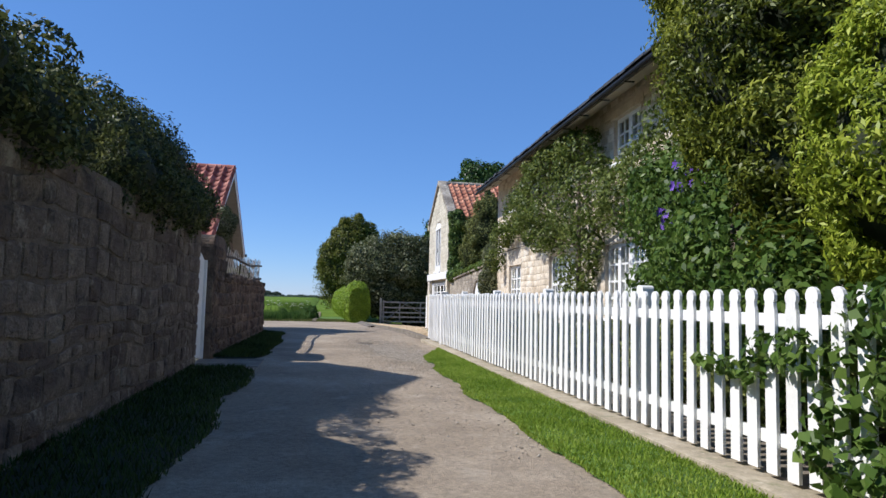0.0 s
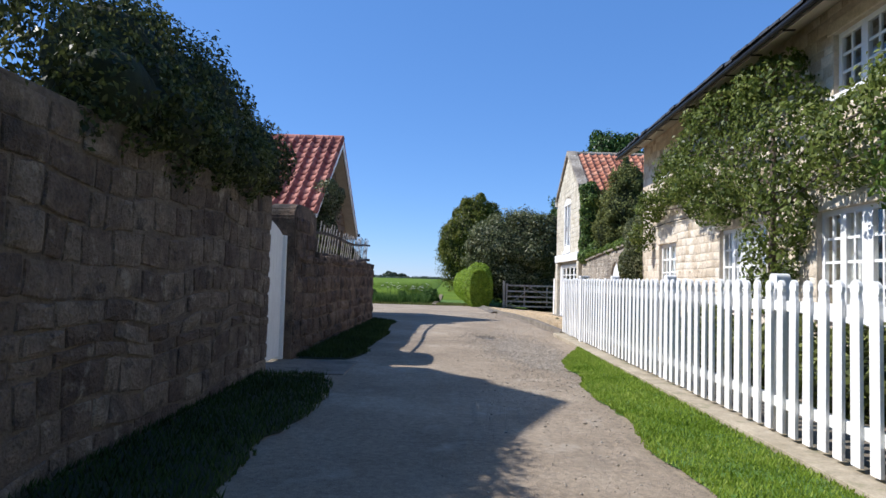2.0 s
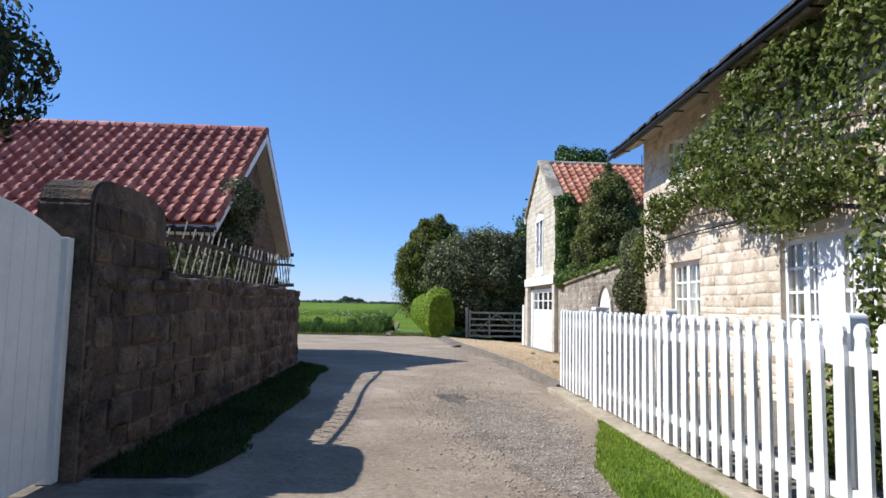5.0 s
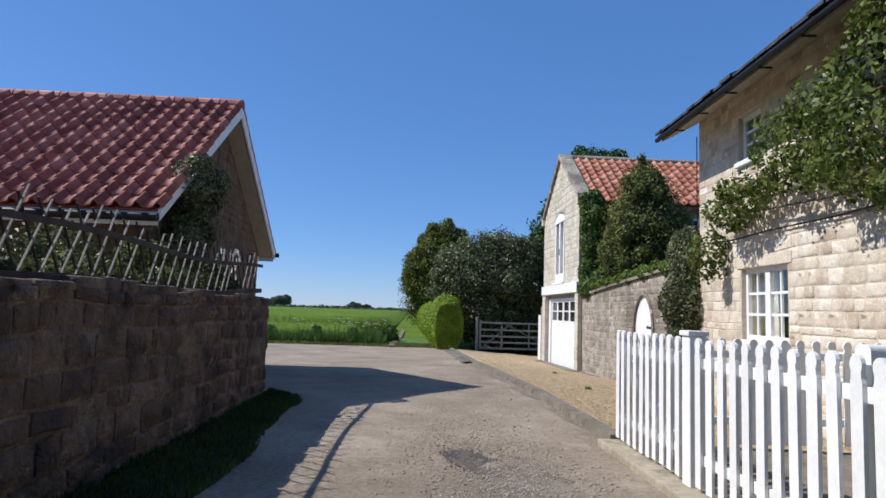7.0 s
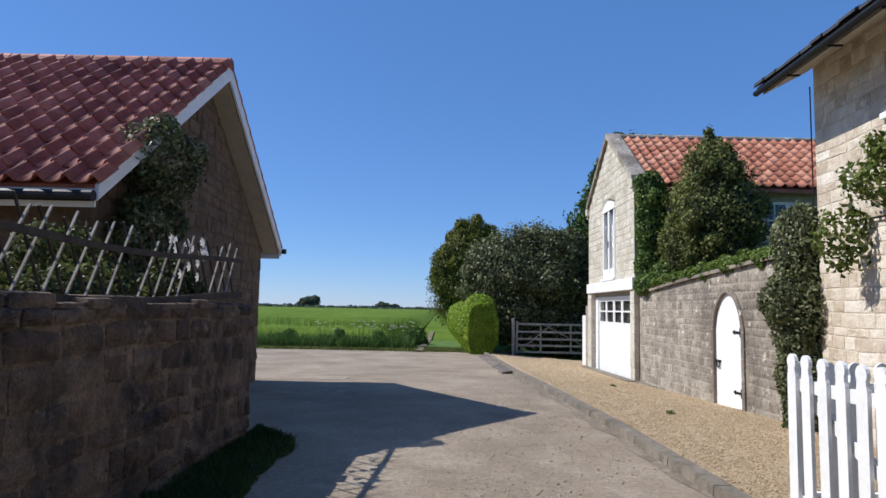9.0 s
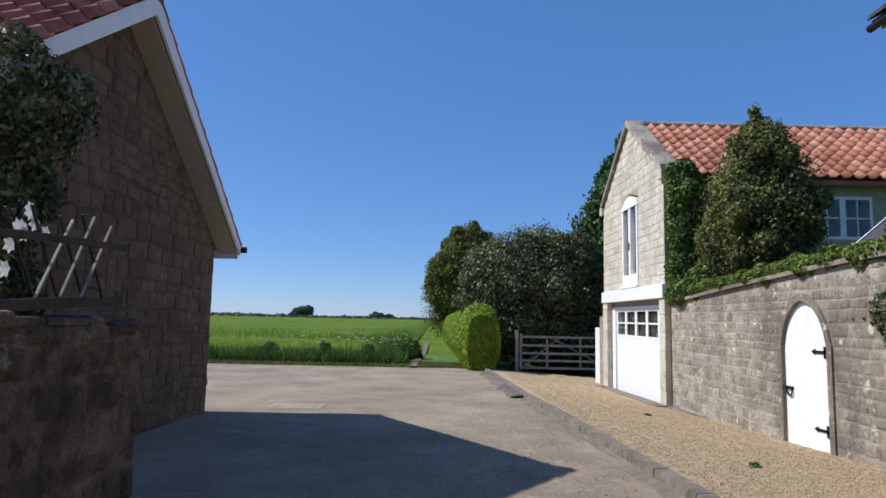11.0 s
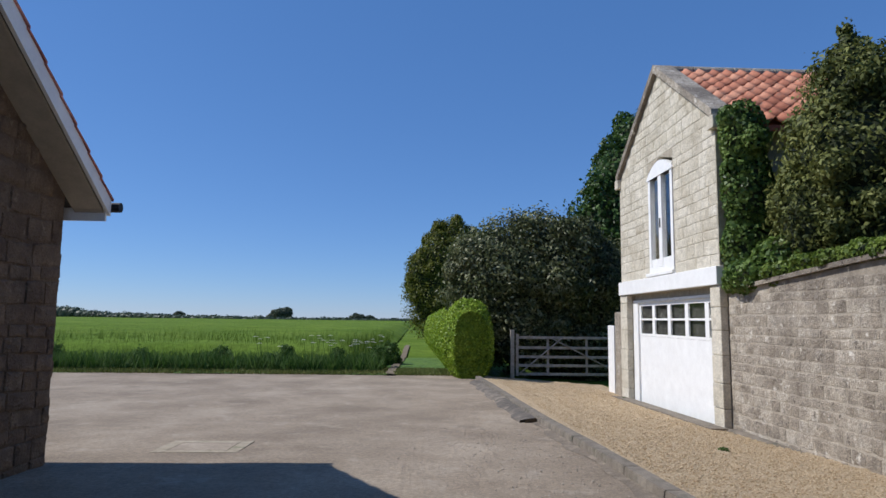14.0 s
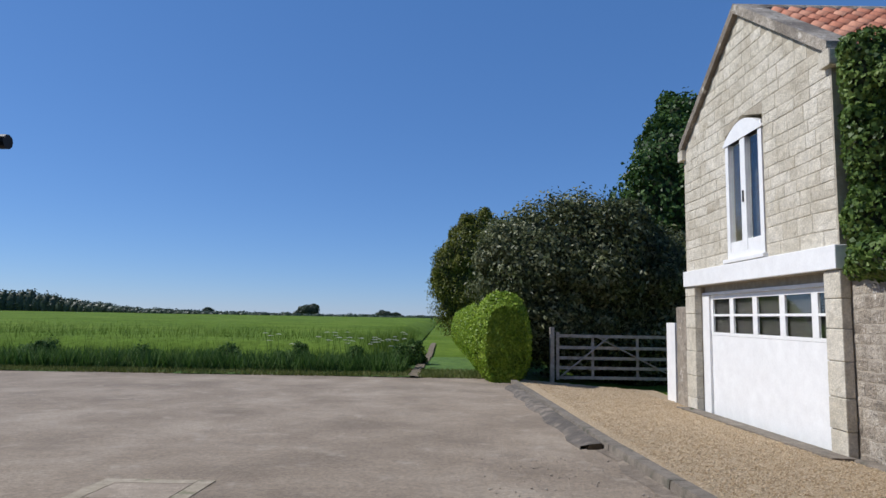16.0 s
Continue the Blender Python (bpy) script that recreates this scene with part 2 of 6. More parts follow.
M_mortar_g = surface("grey_mortar", [(0.3, (0.34, 0.295, 0.22)), (0.7, (0.48, 0.43, 0.335))], 4, 60, 0.95, 0.5, depth=0.012)
M_stone_a = surface("grey_weathered_stone", [(0.12, (0.2, 0.165, 0.125)), (0.4, (0.36, 0.307, 0.237)), (0.66, (0.48, 0.42, 0.335)), (0.9, (0.6, 0.54, 0.445))], 4.5, 50, 0.93, 1.0, spread=0.42, vary="object", stain=[((0.19, 0.16, 0.125), 0.6, 0.47, 0.62), ((0.68, 0.63, 0.54), 4, 0.59, 0.66), ((0.13, 0.108, 0.086), 9, 0.55, 0.67), ((0.64, 0.59, 0.5), 16, 0.62, 0.68)], depth=0.024, grain_mix=0.65)
M_stone_ar = surface("grey_weathered_stone_rest", [(0.12, (0.2, 0.165, 0.125)), (0.4, (0.36, 0.307, 0.237)), (0.66, (0.48, 0.42, 0.335)), (0.9, (0.6, 0.54, 0.445))], 4.5, 50, 0.93, 1.0, spread=0.42, vary="island", stain=[((0.19, 0.16, 0.125), 0.6, 0.47, 0.62), ((0.68, 0.63, 0.54), 4, 0.59, 0.66), ((0.13, 0.108, 0.086), 9, 0.55, 0.67), ((0.64, 0.59, 0.5), 16, 0.62, 0.68)], depth=0.024, grain_mix=0.65)
M_mortar_a = surface("sandy_mortar", [(0.3, (0.34, 0.295, 0.225)), (0.7, (0.47, 0.415, 0.335))], 4, 60, 0.95, 0.6, depth=0.015, stain=((0.19, 0.16, 0.125), 0.6, 0.47, 0.62))
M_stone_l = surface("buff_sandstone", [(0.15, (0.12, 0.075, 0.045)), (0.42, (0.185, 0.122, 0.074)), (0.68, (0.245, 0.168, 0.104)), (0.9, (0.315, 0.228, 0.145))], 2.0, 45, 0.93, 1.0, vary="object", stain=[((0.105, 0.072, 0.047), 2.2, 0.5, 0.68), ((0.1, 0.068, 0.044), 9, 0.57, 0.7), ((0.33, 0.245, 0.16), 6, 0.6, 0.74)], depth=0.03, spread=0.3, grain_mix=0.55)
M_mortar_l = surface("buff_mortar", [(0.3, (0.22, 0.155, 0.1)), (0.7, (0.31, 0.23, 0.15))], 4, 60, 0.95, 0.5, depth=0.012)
M_tile_l = surface("red_pantile", [(0.2, (0.24, 0.06, 0.04)), (0.5, (0.43, 0.135, 0.088)), (0.8, (0.57, 0.235, 0.165))], 3, 50, 0.7, 0.3, vary="object", stain=((0.13, 0.052, 0.038), 4, 0.58, 0.8), depth=0.006, spread=0.5)
M_tile_lr = surface("red_pantile_rest", [(0.2, (0.24, 0.06, 0.04)), (0.5, (0.43, 0.135, 0.088)), (0.8, (0.57, 0.235, 0.165))], 3, 50, 0.7, 0.3, vary="island", stain=((0.13, 0.052, 0.038), 4, 0.58, 0.8), depth=0.006, spread=0.5)
M_tile_g = surface("orange_pantile", [(0.15, (0.32, 0.105, 0.055)), (0.5, (0.53, 0.205, 0.115)), (0.85, (0.64, 0.31, 0.19))], 3, 50, 0.8, 0.3, vary="object", stain=[((0.2, 0.115, 0.08), 4, 0.55, 0.74), ((0.5, 0.4, 0.28), 14, 0.64, 0.72)], depth=0.006, spread=0.6)
M_slate = surface("dark_slate", [(0.3, (0.028, 0.03, 0.033)), (0.7, (0.07, 0.07, 0.075))], 6, 50, 0.7, 0.3)
M_white = surface("white_paint", [(0.3, (0.8, 0.79, 0.765)), (0.7, (0.86, 0.855, 0.83))], 3, 30, 0.45, 0.08, stain=((0.55, 0.51, 0.43), 7, 0.74, 0.9), grain_mix=0.08, depth=0.003)
M_white_worn = surface("flaking_white_paint", [(0.3, (0.79, 0.78, 0.745)), (0.7, (0.87, 0.865, 0.84))], 5, 40, 0.5, 0.15, stain=((0.42, 0.35, 0.25), 9, 0.7, 0.76), grain_mix=0.1, depth=0.003, vary="object")
M_cream = plain("cream_painted_board", (0.44, 0.39, 0.31), 0.6)
# Cream of the eaves boards, taken down to stand for their shade.
M_soffit = plain("shade_toned_eaves_board", (0.5, 0.45, 0.36), 0.65)
M_grey_wood = surface("silvered_timber", [(0.3, (0.25, 0.23, 0.2)), (0.7, (0.46, 0.44, 0.4))], 7, 60, 0.8, 0.4, depth=0.005)
# Weathered wood, darkened further for the unlit side of the trellis.
M_trellis = surface("weathered_shaded_lath", [(0.3, (0.028, 0.02, 0.014)), (0.7, (0.075, 0.056, 0.041))], 6, 60, 0.85, 0.3, depth=0.004)
M_iron = plain("black_iron", (0.02, 0.02, 0.022), 0.5, 0.6)
# Near-black paint for sheets that stand in for unlit rooms.
M_dark = plain("unlit_room_black", (0.03, 0.028, 0.026), 0.9)
M_curtain = plain("white_curtain", (0.7, 0.68, 0.64), 0.9)
M_bark = surface("grey_brown_bark", [(0.3, (0.07, 0.05, 0.035)), (0.7, (0.17, 0.135, 0.1))], 8, 50, 0.9, 0.6, depth=0.02)
M_leaf_hedge = foliage("privet_leaf", (0.026, 0.036, 0.01), (0.066, 0.083, 0.022), (0.2, 0.215, 0.07), 0.3)
M_leaf_yew = foliage("yew_spray", (0.045, 0.062, 0.008), (0.15, 0.18, 0.02), (0.35, 0.38, 0.05), 0.3)
M_leaf_gold = foliage("golden_yew_spray", (0.14, 0.19, 0.012), (0.31, 0.38, 0.03), (0.48, 0.53, 0.07), 0.3)
M_leaf_pear = foliage("pear_leaf", (0.045, 0.07, 0.013), (0.12, 0.16, 0.028), (0.26, 0.3, 0.08), 0.4)
M_leaf_vine = foliage("broad_vine_leaf", (0.04, 0.08, 0.012), (0.09, 0.155, 0.025), (0.18, 0.25, 0.055), 0.35)
M_leaf_ivy = foliage("ivy_leaf", (0.04, 0.08, 0.014), (0.105, 0.17, 0.032), (0.21, 0.285, 0.07), 0.25, 0.45)
M_leaf_cypress = foliage("dark_evergreen_leaf", (0.05, 0.065, 0.018), (0.135, 0.155, 0.04), (0.26, 0.275, 0.085), 0.3, 0.6)
M_leaf_trim = foliage("clipped_ivy_leaf", (0.06, 0.1, 0.015), (0.13, 0.19, 0.028), (0.23, 0.29, 0.06), 0.3, 0.5)
M_leaf_conifer = foliage("dark_conifer_spray", (0.045, 0.06, 0.01), (0.13, 0.15, 0.02), (0.27, 0.27, 0.045), 0.3)
M_umbel = foliage("cream_flower_head", (0.5, 0.5, 0.42), (0.62, 0.62, 0.54), (0.72, 0.72, 0.64))
M_leaf_lime = foliage("bright_hedge_leaf", (0.11, 0.18, 0.011), (0.22, 0.33, 0.022), (0.35, 0.45, 0.05), 0.3)
# The palest tone is raised to paint glints of light on the leaves.
M_leaf_laurel = foliage("grey_glint_evergreen_leaf", (0.035, 0.048, 0.016), (0.1, 0.12, 0.042), (0.3, 0.31, 0.17), 0.25, 0.45)
M_leaf_far = foliage("woodland_leaf", (0.02, 0.045, 0.01), (0.05, 0.1, 0.02), (0.1, 0.17, 0.04))
# Dull greyed greens: distance haze is put into the leaf colour.
M_leaf_wood = foliage("hazed_woodland", (0.045, 0.065, 0.04), (0.065, 0.09, 0.055), (0.09, 0.115, 0.07))
# Near-black green that paints the shade inside the foliage.
M_core = surface("inner_shade_dark", [(0.3, (0.016, 0.022, 0.008)), (0.7, (0.04, 0.052, 0.018))], 6, 40, 0.95, 0.5)
M_blade = foliage("grass_blade", (0.12, 0.195, 0.013), (0.21, 0.31, 0.025), (0.33, 0.4, 0.07), 0.35, 0.6)
# Mossy soil and rough grass, darkened to paint in the shade by the walls.
M_shade_moss = surface("shade_dark_mossy_soil", [(0.3, (0.018, 0.024, 0.008)), (0.7, (0.042, 0.05, 0.018))], 3, 80, 0.95, 0.8, depth=0.02, grain_mix=0.6)
M_shade_grass = foliage("shade_dark_rough_grass", (0.018, 0.034, 0.007), (0.038, 0.066, 0.012), (0.075, 0.108, 0.025), 0.25, 0.7)
M_crop = foliage("green_barley", (0.06, 0.11, 0.011), (0.105, 0.17, 0.02), (0.17, 0.225, 0.04), 0.2, 0.95)
M_weed = foliage("rough_verge_plants", (0.035, 0.085, 0.014), (0.07, 0.14, 0.025), (0.14, 0.21, 0.06), 0.3, 0.7)
M_verge = foliage("dusty_verge_grass", (0.08, 0.105, 0.022), (0.13, 0.155, 0.035), (0.22, 0.22, 0.075), 0.25, 0.8)
M_purple = foliage("purple_petal", (0.13, 0.06, 0.38), (0.2, 0.1, 0.5), (0.3, 0.18, 0.62))
M_petal = foliage("white_petal", (0.6, 0.58, 0.55), (0.75, 0.73, 0.7), (0.82, 0.8, 0.78))


def glass():
    m, nt, bsdf = nodes_of("window_glass")
    bsdf.inputs["Base Color"].default_value = (0.9, 0.93, 0.92, 1)
    bsdf.inputs["Roughness"].default_value = 0.03
    bsdf.inputs["Transmission Weight"].default_value = 1.0
    bsdf.inputs["IOR"].default_value = 1.45
    return m


M_glass = glass()


# ---------- the lie of the land ----------
def ground_z(x, y):
    """Height of the ground: level along the lane, falling gently to the field and towards the garage."""
    base = np.interp(y, [-50, 15, 18, 23, 26.5, 36, 60, 5000], [0.72, 0.72, 0.71, 0.6, 0.49, 0.3, 0.25, 0.25])
    fall = np.interp(y, [13, 16, 24, 40, 60], [0, 0.05, 0.075, 0.07, 0])
    return base - fall * np.clip(np.asarray(x) - 2.5, 0, 3.4)


def gz(x, y):
    return float(ground_z(x, y))


def sheet(name, xs, ys, lift, material, rough=0.0, seed=0, keep=None):
    """A sheet that follows the ground, lift metres above it."""
    X, Y = np.meshgrid(xs, ys)
    Z = ground_z(X, Y) + (lift(X, Y) if callable(lift) else lift)
    if rough:
        Z = Z + np.random.default_rng(seed).normal(0, rough, Z.shape)
    nx, ny = len(xs), len(ys)
    i = (np.arange(ny - 1)[:, None] * nx + np.arange(nx - 1)[None, :]).ravel()
    f = np.stack([i, i + 1, i + nx + 1, i + nx], 1)
    if keep is not None:
        cx, cy = (X[:-1, :-1] + X[1:, 1:]).ravel() / 2, (Y[:-1, :-1] + Y[1:, 1:]).ravel() / 2
        f = f[keep(cx, cy)]
    return raw(name, np.stack([X, Y, Z], -1).reshape(-1, 3), f, material, smooth=True)


def spaced(a, b, step):
    return np.linspace(a, b, max(2, int(round((b - a) / step)) + 1))


far_x = np.concatenate([-np.geomspace(3000, 30, 24), spaced(-28, 28, 1.0), np.geomspace(30, 3000, 24)])
far_y = np.concatenate([-np.geomspace(2000, 12, 20), spaced(-11, 60, 1.0), np.geomspace(62, 4000, 30)])
ground = tagged(sheet("ground", far_x, far_y, lambda x, y: np.where((x > -33) & (x < 6) & (y > -11) & (y < 35.5), -0.15, -0.02), M_meadow), "green level farmland reaching to the horizon", "ground", kind="structure")


TABLES = [np.random.default_rng(k).uniform(-1, 1, (97, 89)) for k in range(10)]


def rubble(x, y, scale, seed):
    """Smooth random heights from -1 to 1 on a grid of the given spacing."""
    table = TABLES[seed]
    u, v = np.asarray(x, float) / scale, np.asarray(y, float) / scale
    i, j = np.floor(u).astype(int), np.floor(v).astype(int)
    f, g = u - i, v - j
    f, g = f * f * (3 - 2 * f), g * g * (3 - 2 * g)
    at = lambda a, b: table[a % 97, b % 89]
    return (at(i, j) * (1 - f) + at(i + 1, j) * f) * (1 - g) + (at(i, j + 1) * (1 - f) + at(i + 1, j + 1) * f) * g


def lane_relief(x, y, shares=False):
    """The lane's surface: worn hollows, a crumbling stretch by the verge and one pothole."""
    w = 1.3 * rubble(x, y, 1.1, 4) + 0.8 * rubble(x, y, 0.45, 5)
    broken = np.clip(1.3 - ((x - 1.6 + 0.12 * (y - 11.4)) / 0.5) ** 2 - ((y - 11.4) / 2.5) ** 2 + 0.25 * w, 0, 1)
    hole = np.clip(2.2 - 2 * ((x - 1.2 + 0.3 * (y - 13.45)) / 0.28) ** 2 - 2 * ((y - 13.45) / 0.5) ** 2 + 0.5 * w, 0, 1) * np.clip(2.5 * ((x - 1.38) / 0.26) ** 2 + 2.5 * ((y - 13.25) / 0.45) ** 2 - 0.9 + 0.3 * w, 0, 1)
    crumble = rubble(x, y, 0.11, 1) + 0.8 * rubble(x, y, 0.05, 2) + 0.7 * rubble(x, y, 0.37, 3)
    if shares:
        return broken + 0.25 * crumble, hole + 0.2 * crumble
    return 0.002 * w - broken * (0.012 + 0.004 * crumble) - 0.05 * hole


road = tagged(sheet("road", np.concatenate([spaced(-34, 0.3, 0.2), spaced(0.33, 2.3, 0.03), spaced(2.4, 2.62, 0.1)]), np.concatenate([spaced(-12, 7.9, 0.2), spaced(7.93, 14.3, 0.03), spaced(14.4, 37, 0.2)]), lane_relief, M_lane, 0.0022, 3), "pale worn tarmac lane with dust and patches", "road", kind="structure")


# ---------- foliage tools ----------
def wobble(p, f):
    return (np.sin(p[:, 0] * f + 1.3 * p[:, 1] * f) + np.sin(p[:, 1] * f * 1.7 - p[:, 2] * f * 1.1 + 2) + np.sin(p[:, 2] * f * 1.5 + p[:, 0] * f * 0.7 + 4)) / 3


def shell(blobs, n, rng, fuzz=0.1, lumps=0.12, freq=4.0, inner=0.82):
    """Points and outward normals on the skin of a clump of ellipsoids (centre, radii)."""
    area = np.array([(r[0] * r[1] + r[1] * r[2] + r[0] * r[2]) for _, r in blobs])
    P, N = [], []
    for k, (c, r) in enumerate(blobs):
        m = int(n * area[k] / area.sum()) + 1
        d = rng.normal(size=(m, 3))
        d /= np.linalg.norm(d, axis=1)[:, None]
        c, r = np.array(c), np.array(r)
        p = c + d * r
        s = 1 + lumps * wobble(p, freq) + lumps * 0.6 * wobble(p, freq * 2.7) - np.abs(rng.normal(0, fuzz, m)) + rng.normal(0, fuzz * 0.35, m)
        p = c + d * r * s[:, None]
        nrm = d / r
        nrm /= np.linalg.norm(nrm, axis=1)[:, None]
        ok = np.ones(m, bool)
        for j, (c2, r2) in enumerate(blobs):
            if j != k:
                ok &= (((p - np.array(c2)) / (np.array(r2) * inner)) ** 2).sum(1) > 1
        P.append(p[ok])
        N.append(nrm[ok])
    return np.concatenate(P), np.concatenate(N)


def leaves(name, P, N, size, material, parent, rng, wide=0.5, droop=0.3, along=0.35, label=""):
    """A folded pointed leaf at every point, facing roughly outwards."""
    n = len(P)
    nrm = N + rng.normal(0, 0.55, (n, 3))
    nrm /= np.linalg.norm(nrm, axis=1)[:, None]
    t = rng.normal(size=(n, 3)) + along * N
    t[:, 2] -= droop
    t -= (t * nrm).sum(1)[:, None] * nrm
    t /= np.linalg.norm(t, axis=1)[:, None] + 1e-6
    s = np.cross(nrm, t)
    L = (size * rng.uniform(0.6, 1.35, n))[:, None]
    a = P - t * L * 0.5
    tip = P + t * L * 0.5 - nrm * L * 0.08
    l = P + s * L * wide * 0.5 + nrm * L * 0.12
    r = P - s * L * wide * 0.5 + nrm * L * 0.12
    V = np.stack([a, r, tip, l], 1).reshape(-1, 3)
    F = np.arange(4 * n).reshape(n, 4)
    return raw(name, V, F, material, parent, label)


# Solid lumps under the leaves; M_core colours them as the shade inside.
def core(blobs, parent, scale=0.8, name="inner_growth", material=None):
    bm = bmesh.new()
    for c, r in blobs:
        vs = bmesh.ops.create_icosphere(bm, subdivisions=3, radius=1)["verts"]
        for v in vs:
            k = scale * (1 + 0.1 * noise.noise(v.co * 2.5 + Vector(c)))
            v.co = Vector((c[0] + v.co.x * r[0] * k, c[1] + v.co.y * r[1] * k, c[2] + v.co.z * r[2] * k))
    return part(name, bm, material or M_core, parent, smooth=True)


def lumpy(blobs, k, rng):
    """Adds smaller clumps over the skin of each one, for an uneven outline."""
    out = list(blobs)
    for c, r in blobs:
        for _ in range(k):
            d = rng.normal(size=3)
            d /= np.linalg.norm(d)
            q = rng.uniform(0.28, 0.45) if k < 10 else rng.uniform(0.18, 0.32)
            m = float(np.mean(r)) * q
            out.append((tuple(np.array(c) + d * np.array(r) * 0.86), (0.4 * r[0] * q + 0.6 * m, 0.4 * r[1] * q + 0.6 * m, 0.4 * r[2] * q + 0.6 * m)))
    return out


def bush(name, at, blobs, cover, size, material, label, category, seed, wide=0.5, fuzz=0.1, lumps=0.12, freq=4.0, core_scale=0.74, droop=0.3, group="", stems=None, crown="crown", sub=5, hollow=None, gaps=None, rows=None):
    """A shrub, hedge or tree: leaves over a fill painted dark as inner shade, on stems."""
    rng = np.random.default_rng(seed)
    ob = thing(name, at, label, category, group)
    mass = blobs
    blobs = lumpy(blobs, sub, rng)
    skin = sum(4.19 * (r[0] * r[1] + r[1] * r[2] + r[0] * r[2]) for _, r in blobs)
    P, N = shell(blobs, min(int(cover * skin / (0.5 * wide * size * size)), 260000), rng, fuzz, lumps, freq)
    if gaps is not None:
        ok = gaps(P)
        P, N = P[ok], N[ok]
    leaves(crown, P, N, size, material, ob, rng, wide, droop)
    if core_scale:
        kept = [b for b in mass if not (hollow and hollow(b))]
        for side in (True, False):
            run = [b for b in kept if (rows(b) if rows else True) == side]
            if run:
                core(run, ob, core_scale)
    for pts, radii in stems or []:
        bm = bmesh.new()
        tube(bm, pts, radii)
        part("trunk", bm, M_bark, ob, smooth=True)
    return ob


# ---------- masonry tools ----------
def ring(x0, x1, y0, y1, z0, z1, f):
    """A frame round an opening, in one piece, lying in y and z."""
    bm = bmesh.new()
    loops = []
    for x in (x0, x1):
        for d in (0, f):
            loops.append([bm.verts.new(p) for p in ((x, y0 + d, z0 + d), (x, y1 - d, z0 + d), (x, y1 - d, z1 - d), (x, y0 + d, z1 - d))])
    a, b, c, d = loops
    for p, q in ((a, b), (b, d), (d, c), (c, a)):
        for i in range(4):
            bm.faces.new((p[i], p[(i + 1) % 4], q[(i + 1) % 4], q[i]))
    return bm


def stone_meshes(k, jitter, bulge, seed):
    rng = random.Random(seed)
    out = []
    for _ in range(k):
        me = bpy.data.meshes.new("stone")
        # a rough block: eight points round the foot, a worn shoulder, an uneven hewn face
        back = [(-0.5, -0.5), (-0.1, -0.5), (0.2, -0.5), (0.5, -0.5), (0.5, 0.05), (0.5, 0.5), (0.15, 0.5), (-0.2, 0.5), (-0.5, 0.5), (-0.5, -0.05)]
        k = len(back)
        edge = []
        for x, z in back:
            corner = abs(x) == 0.5 and abs(z) == 0.5
            p, q = rng.uniform(-0.15, 1) * jitter * (0.3 if corner else 0.2), rng.uniform(-0.15, 1) * jitter * (0.55 if corner else 0.4)
            edge.append((x * (1 - p), z * (1 - q)))
        foot = [(x, 0, z) for x, z in edge]
        brow = [(x * 0.965 + rng.uniform(-0.01, 0.01), 0.75 + rng.uniform(-0.2, 0.2), z * 0.92 + rng.uniform(-0.02, 0.02)) for x, z in edge]
        face = [(x * 0.55 + rng.uniform(-0.06, 0.06), 1 + bulge * 0.7 + rng.uniform(-0.35, 0.35), z * 0.5 + rng.uniform(-0.08, 0.08)) for x, z in edge]
        v = foot + brow + face + [(rng.uniform(-0.1, 0.1), 1 + bulge + rng.uniform(-0.3, 0.3), rng.uniform(-0.1, 0.1))]
        f = []
        for a in (0, k):
            for i in range(k):
                f.append((a + i, a + (i + 1) % k, a + k + (i + 1) % k, a + k + i))
        f += [(2 * k + i, 2 * k + (i + 1) % k, 3 * k) for i in range(k)]
        me.from_pydata(v, [], f)
        out.append(me)
    return out


def masonry(parent, origin, along, out, height, spans, course, length, depth, material, meshes, seed, limit=300, rest=None, joint=0.012, name="stone", key=None, tilt_most=0.01, wave=0.0):
    """Coursed stones on a wall face. spans(v0, v1): the free stretches of a course; along and out are level unit vectors."""
    rng = random.Random(seed)
    o, u, w = Vector(origin), Vector(along), Vector(out)
    todo = []
    v = 0.0
    while v < height - 0.04:
        h = min(rng.uniform(*course), height - v)
        for a, b in spans(v, v + h):
            x = a
            while x < b - 0.02:
                l = rng.uniform(*length)
                if b - x - l < length[0] * 0.6:
                    l = b - x
                l = min(l, b - x)
                todo.append((x + l / 2, v + h / 2, l - joint, h - joint, depth * rng.uniform(0.6, 1.3), rng.randrange(len(meshes)), rng.uniform(-tilt_most, tilt_most)))
                x += l
        v += h
    if key:
        todo.sort(key=key)
    inv = world_of(parent).inverted()
    V, F = [], []
    for i, (x, z, l, h, d, k, tilt) in enumerate(todo):
        m = Matrix((( u.x * l, w.x * d, 0, 0), (u.y * l, w.y * d, 0, 0), (0, 0, h, 0), (0, 0, 0, 1)))
        m.translation = o + u * x + Vector((0, 0, z + wave * math.sin(2.3 * x + 1.9 * z) + wave * 0.5 * math.sin(5.1 * x - 2.7 * z)))
        tilt = tilt - wave * (2.3 * math.cos(2.3 * x + 1.9 * z) + 2.5 * math.cos(5.1 * x - 2.7 * z)) * 0.8
        if i < limit:
            ob = new(name, meshes[k])
            ob.parent, ob.matrix_basis = parent, inv @ m @ Matrix.Rotation(tilt, 4, "Y")
        elif rest:
            base = len(V)
            V += [tuple(m @ q.co) for q in meshes[k].vertices]
            for p in meshes[k].polygons:
                q = [base + j for j in p.vertices]
                F.append(q if len(q) == 4 else q + [q[2]])
    for me in meshes:
        if not me.materials:
            me.materials.append(material)
    if V and rest:
        tris = [t for q in F for t in ([q[:3], [q[0], q[2], q[3]]] if q[2] != q[3] else [q[:3]])]
        tagged(raw("stones", V, tris, rest, parent), "further stones of the same wall", kind="stuff")


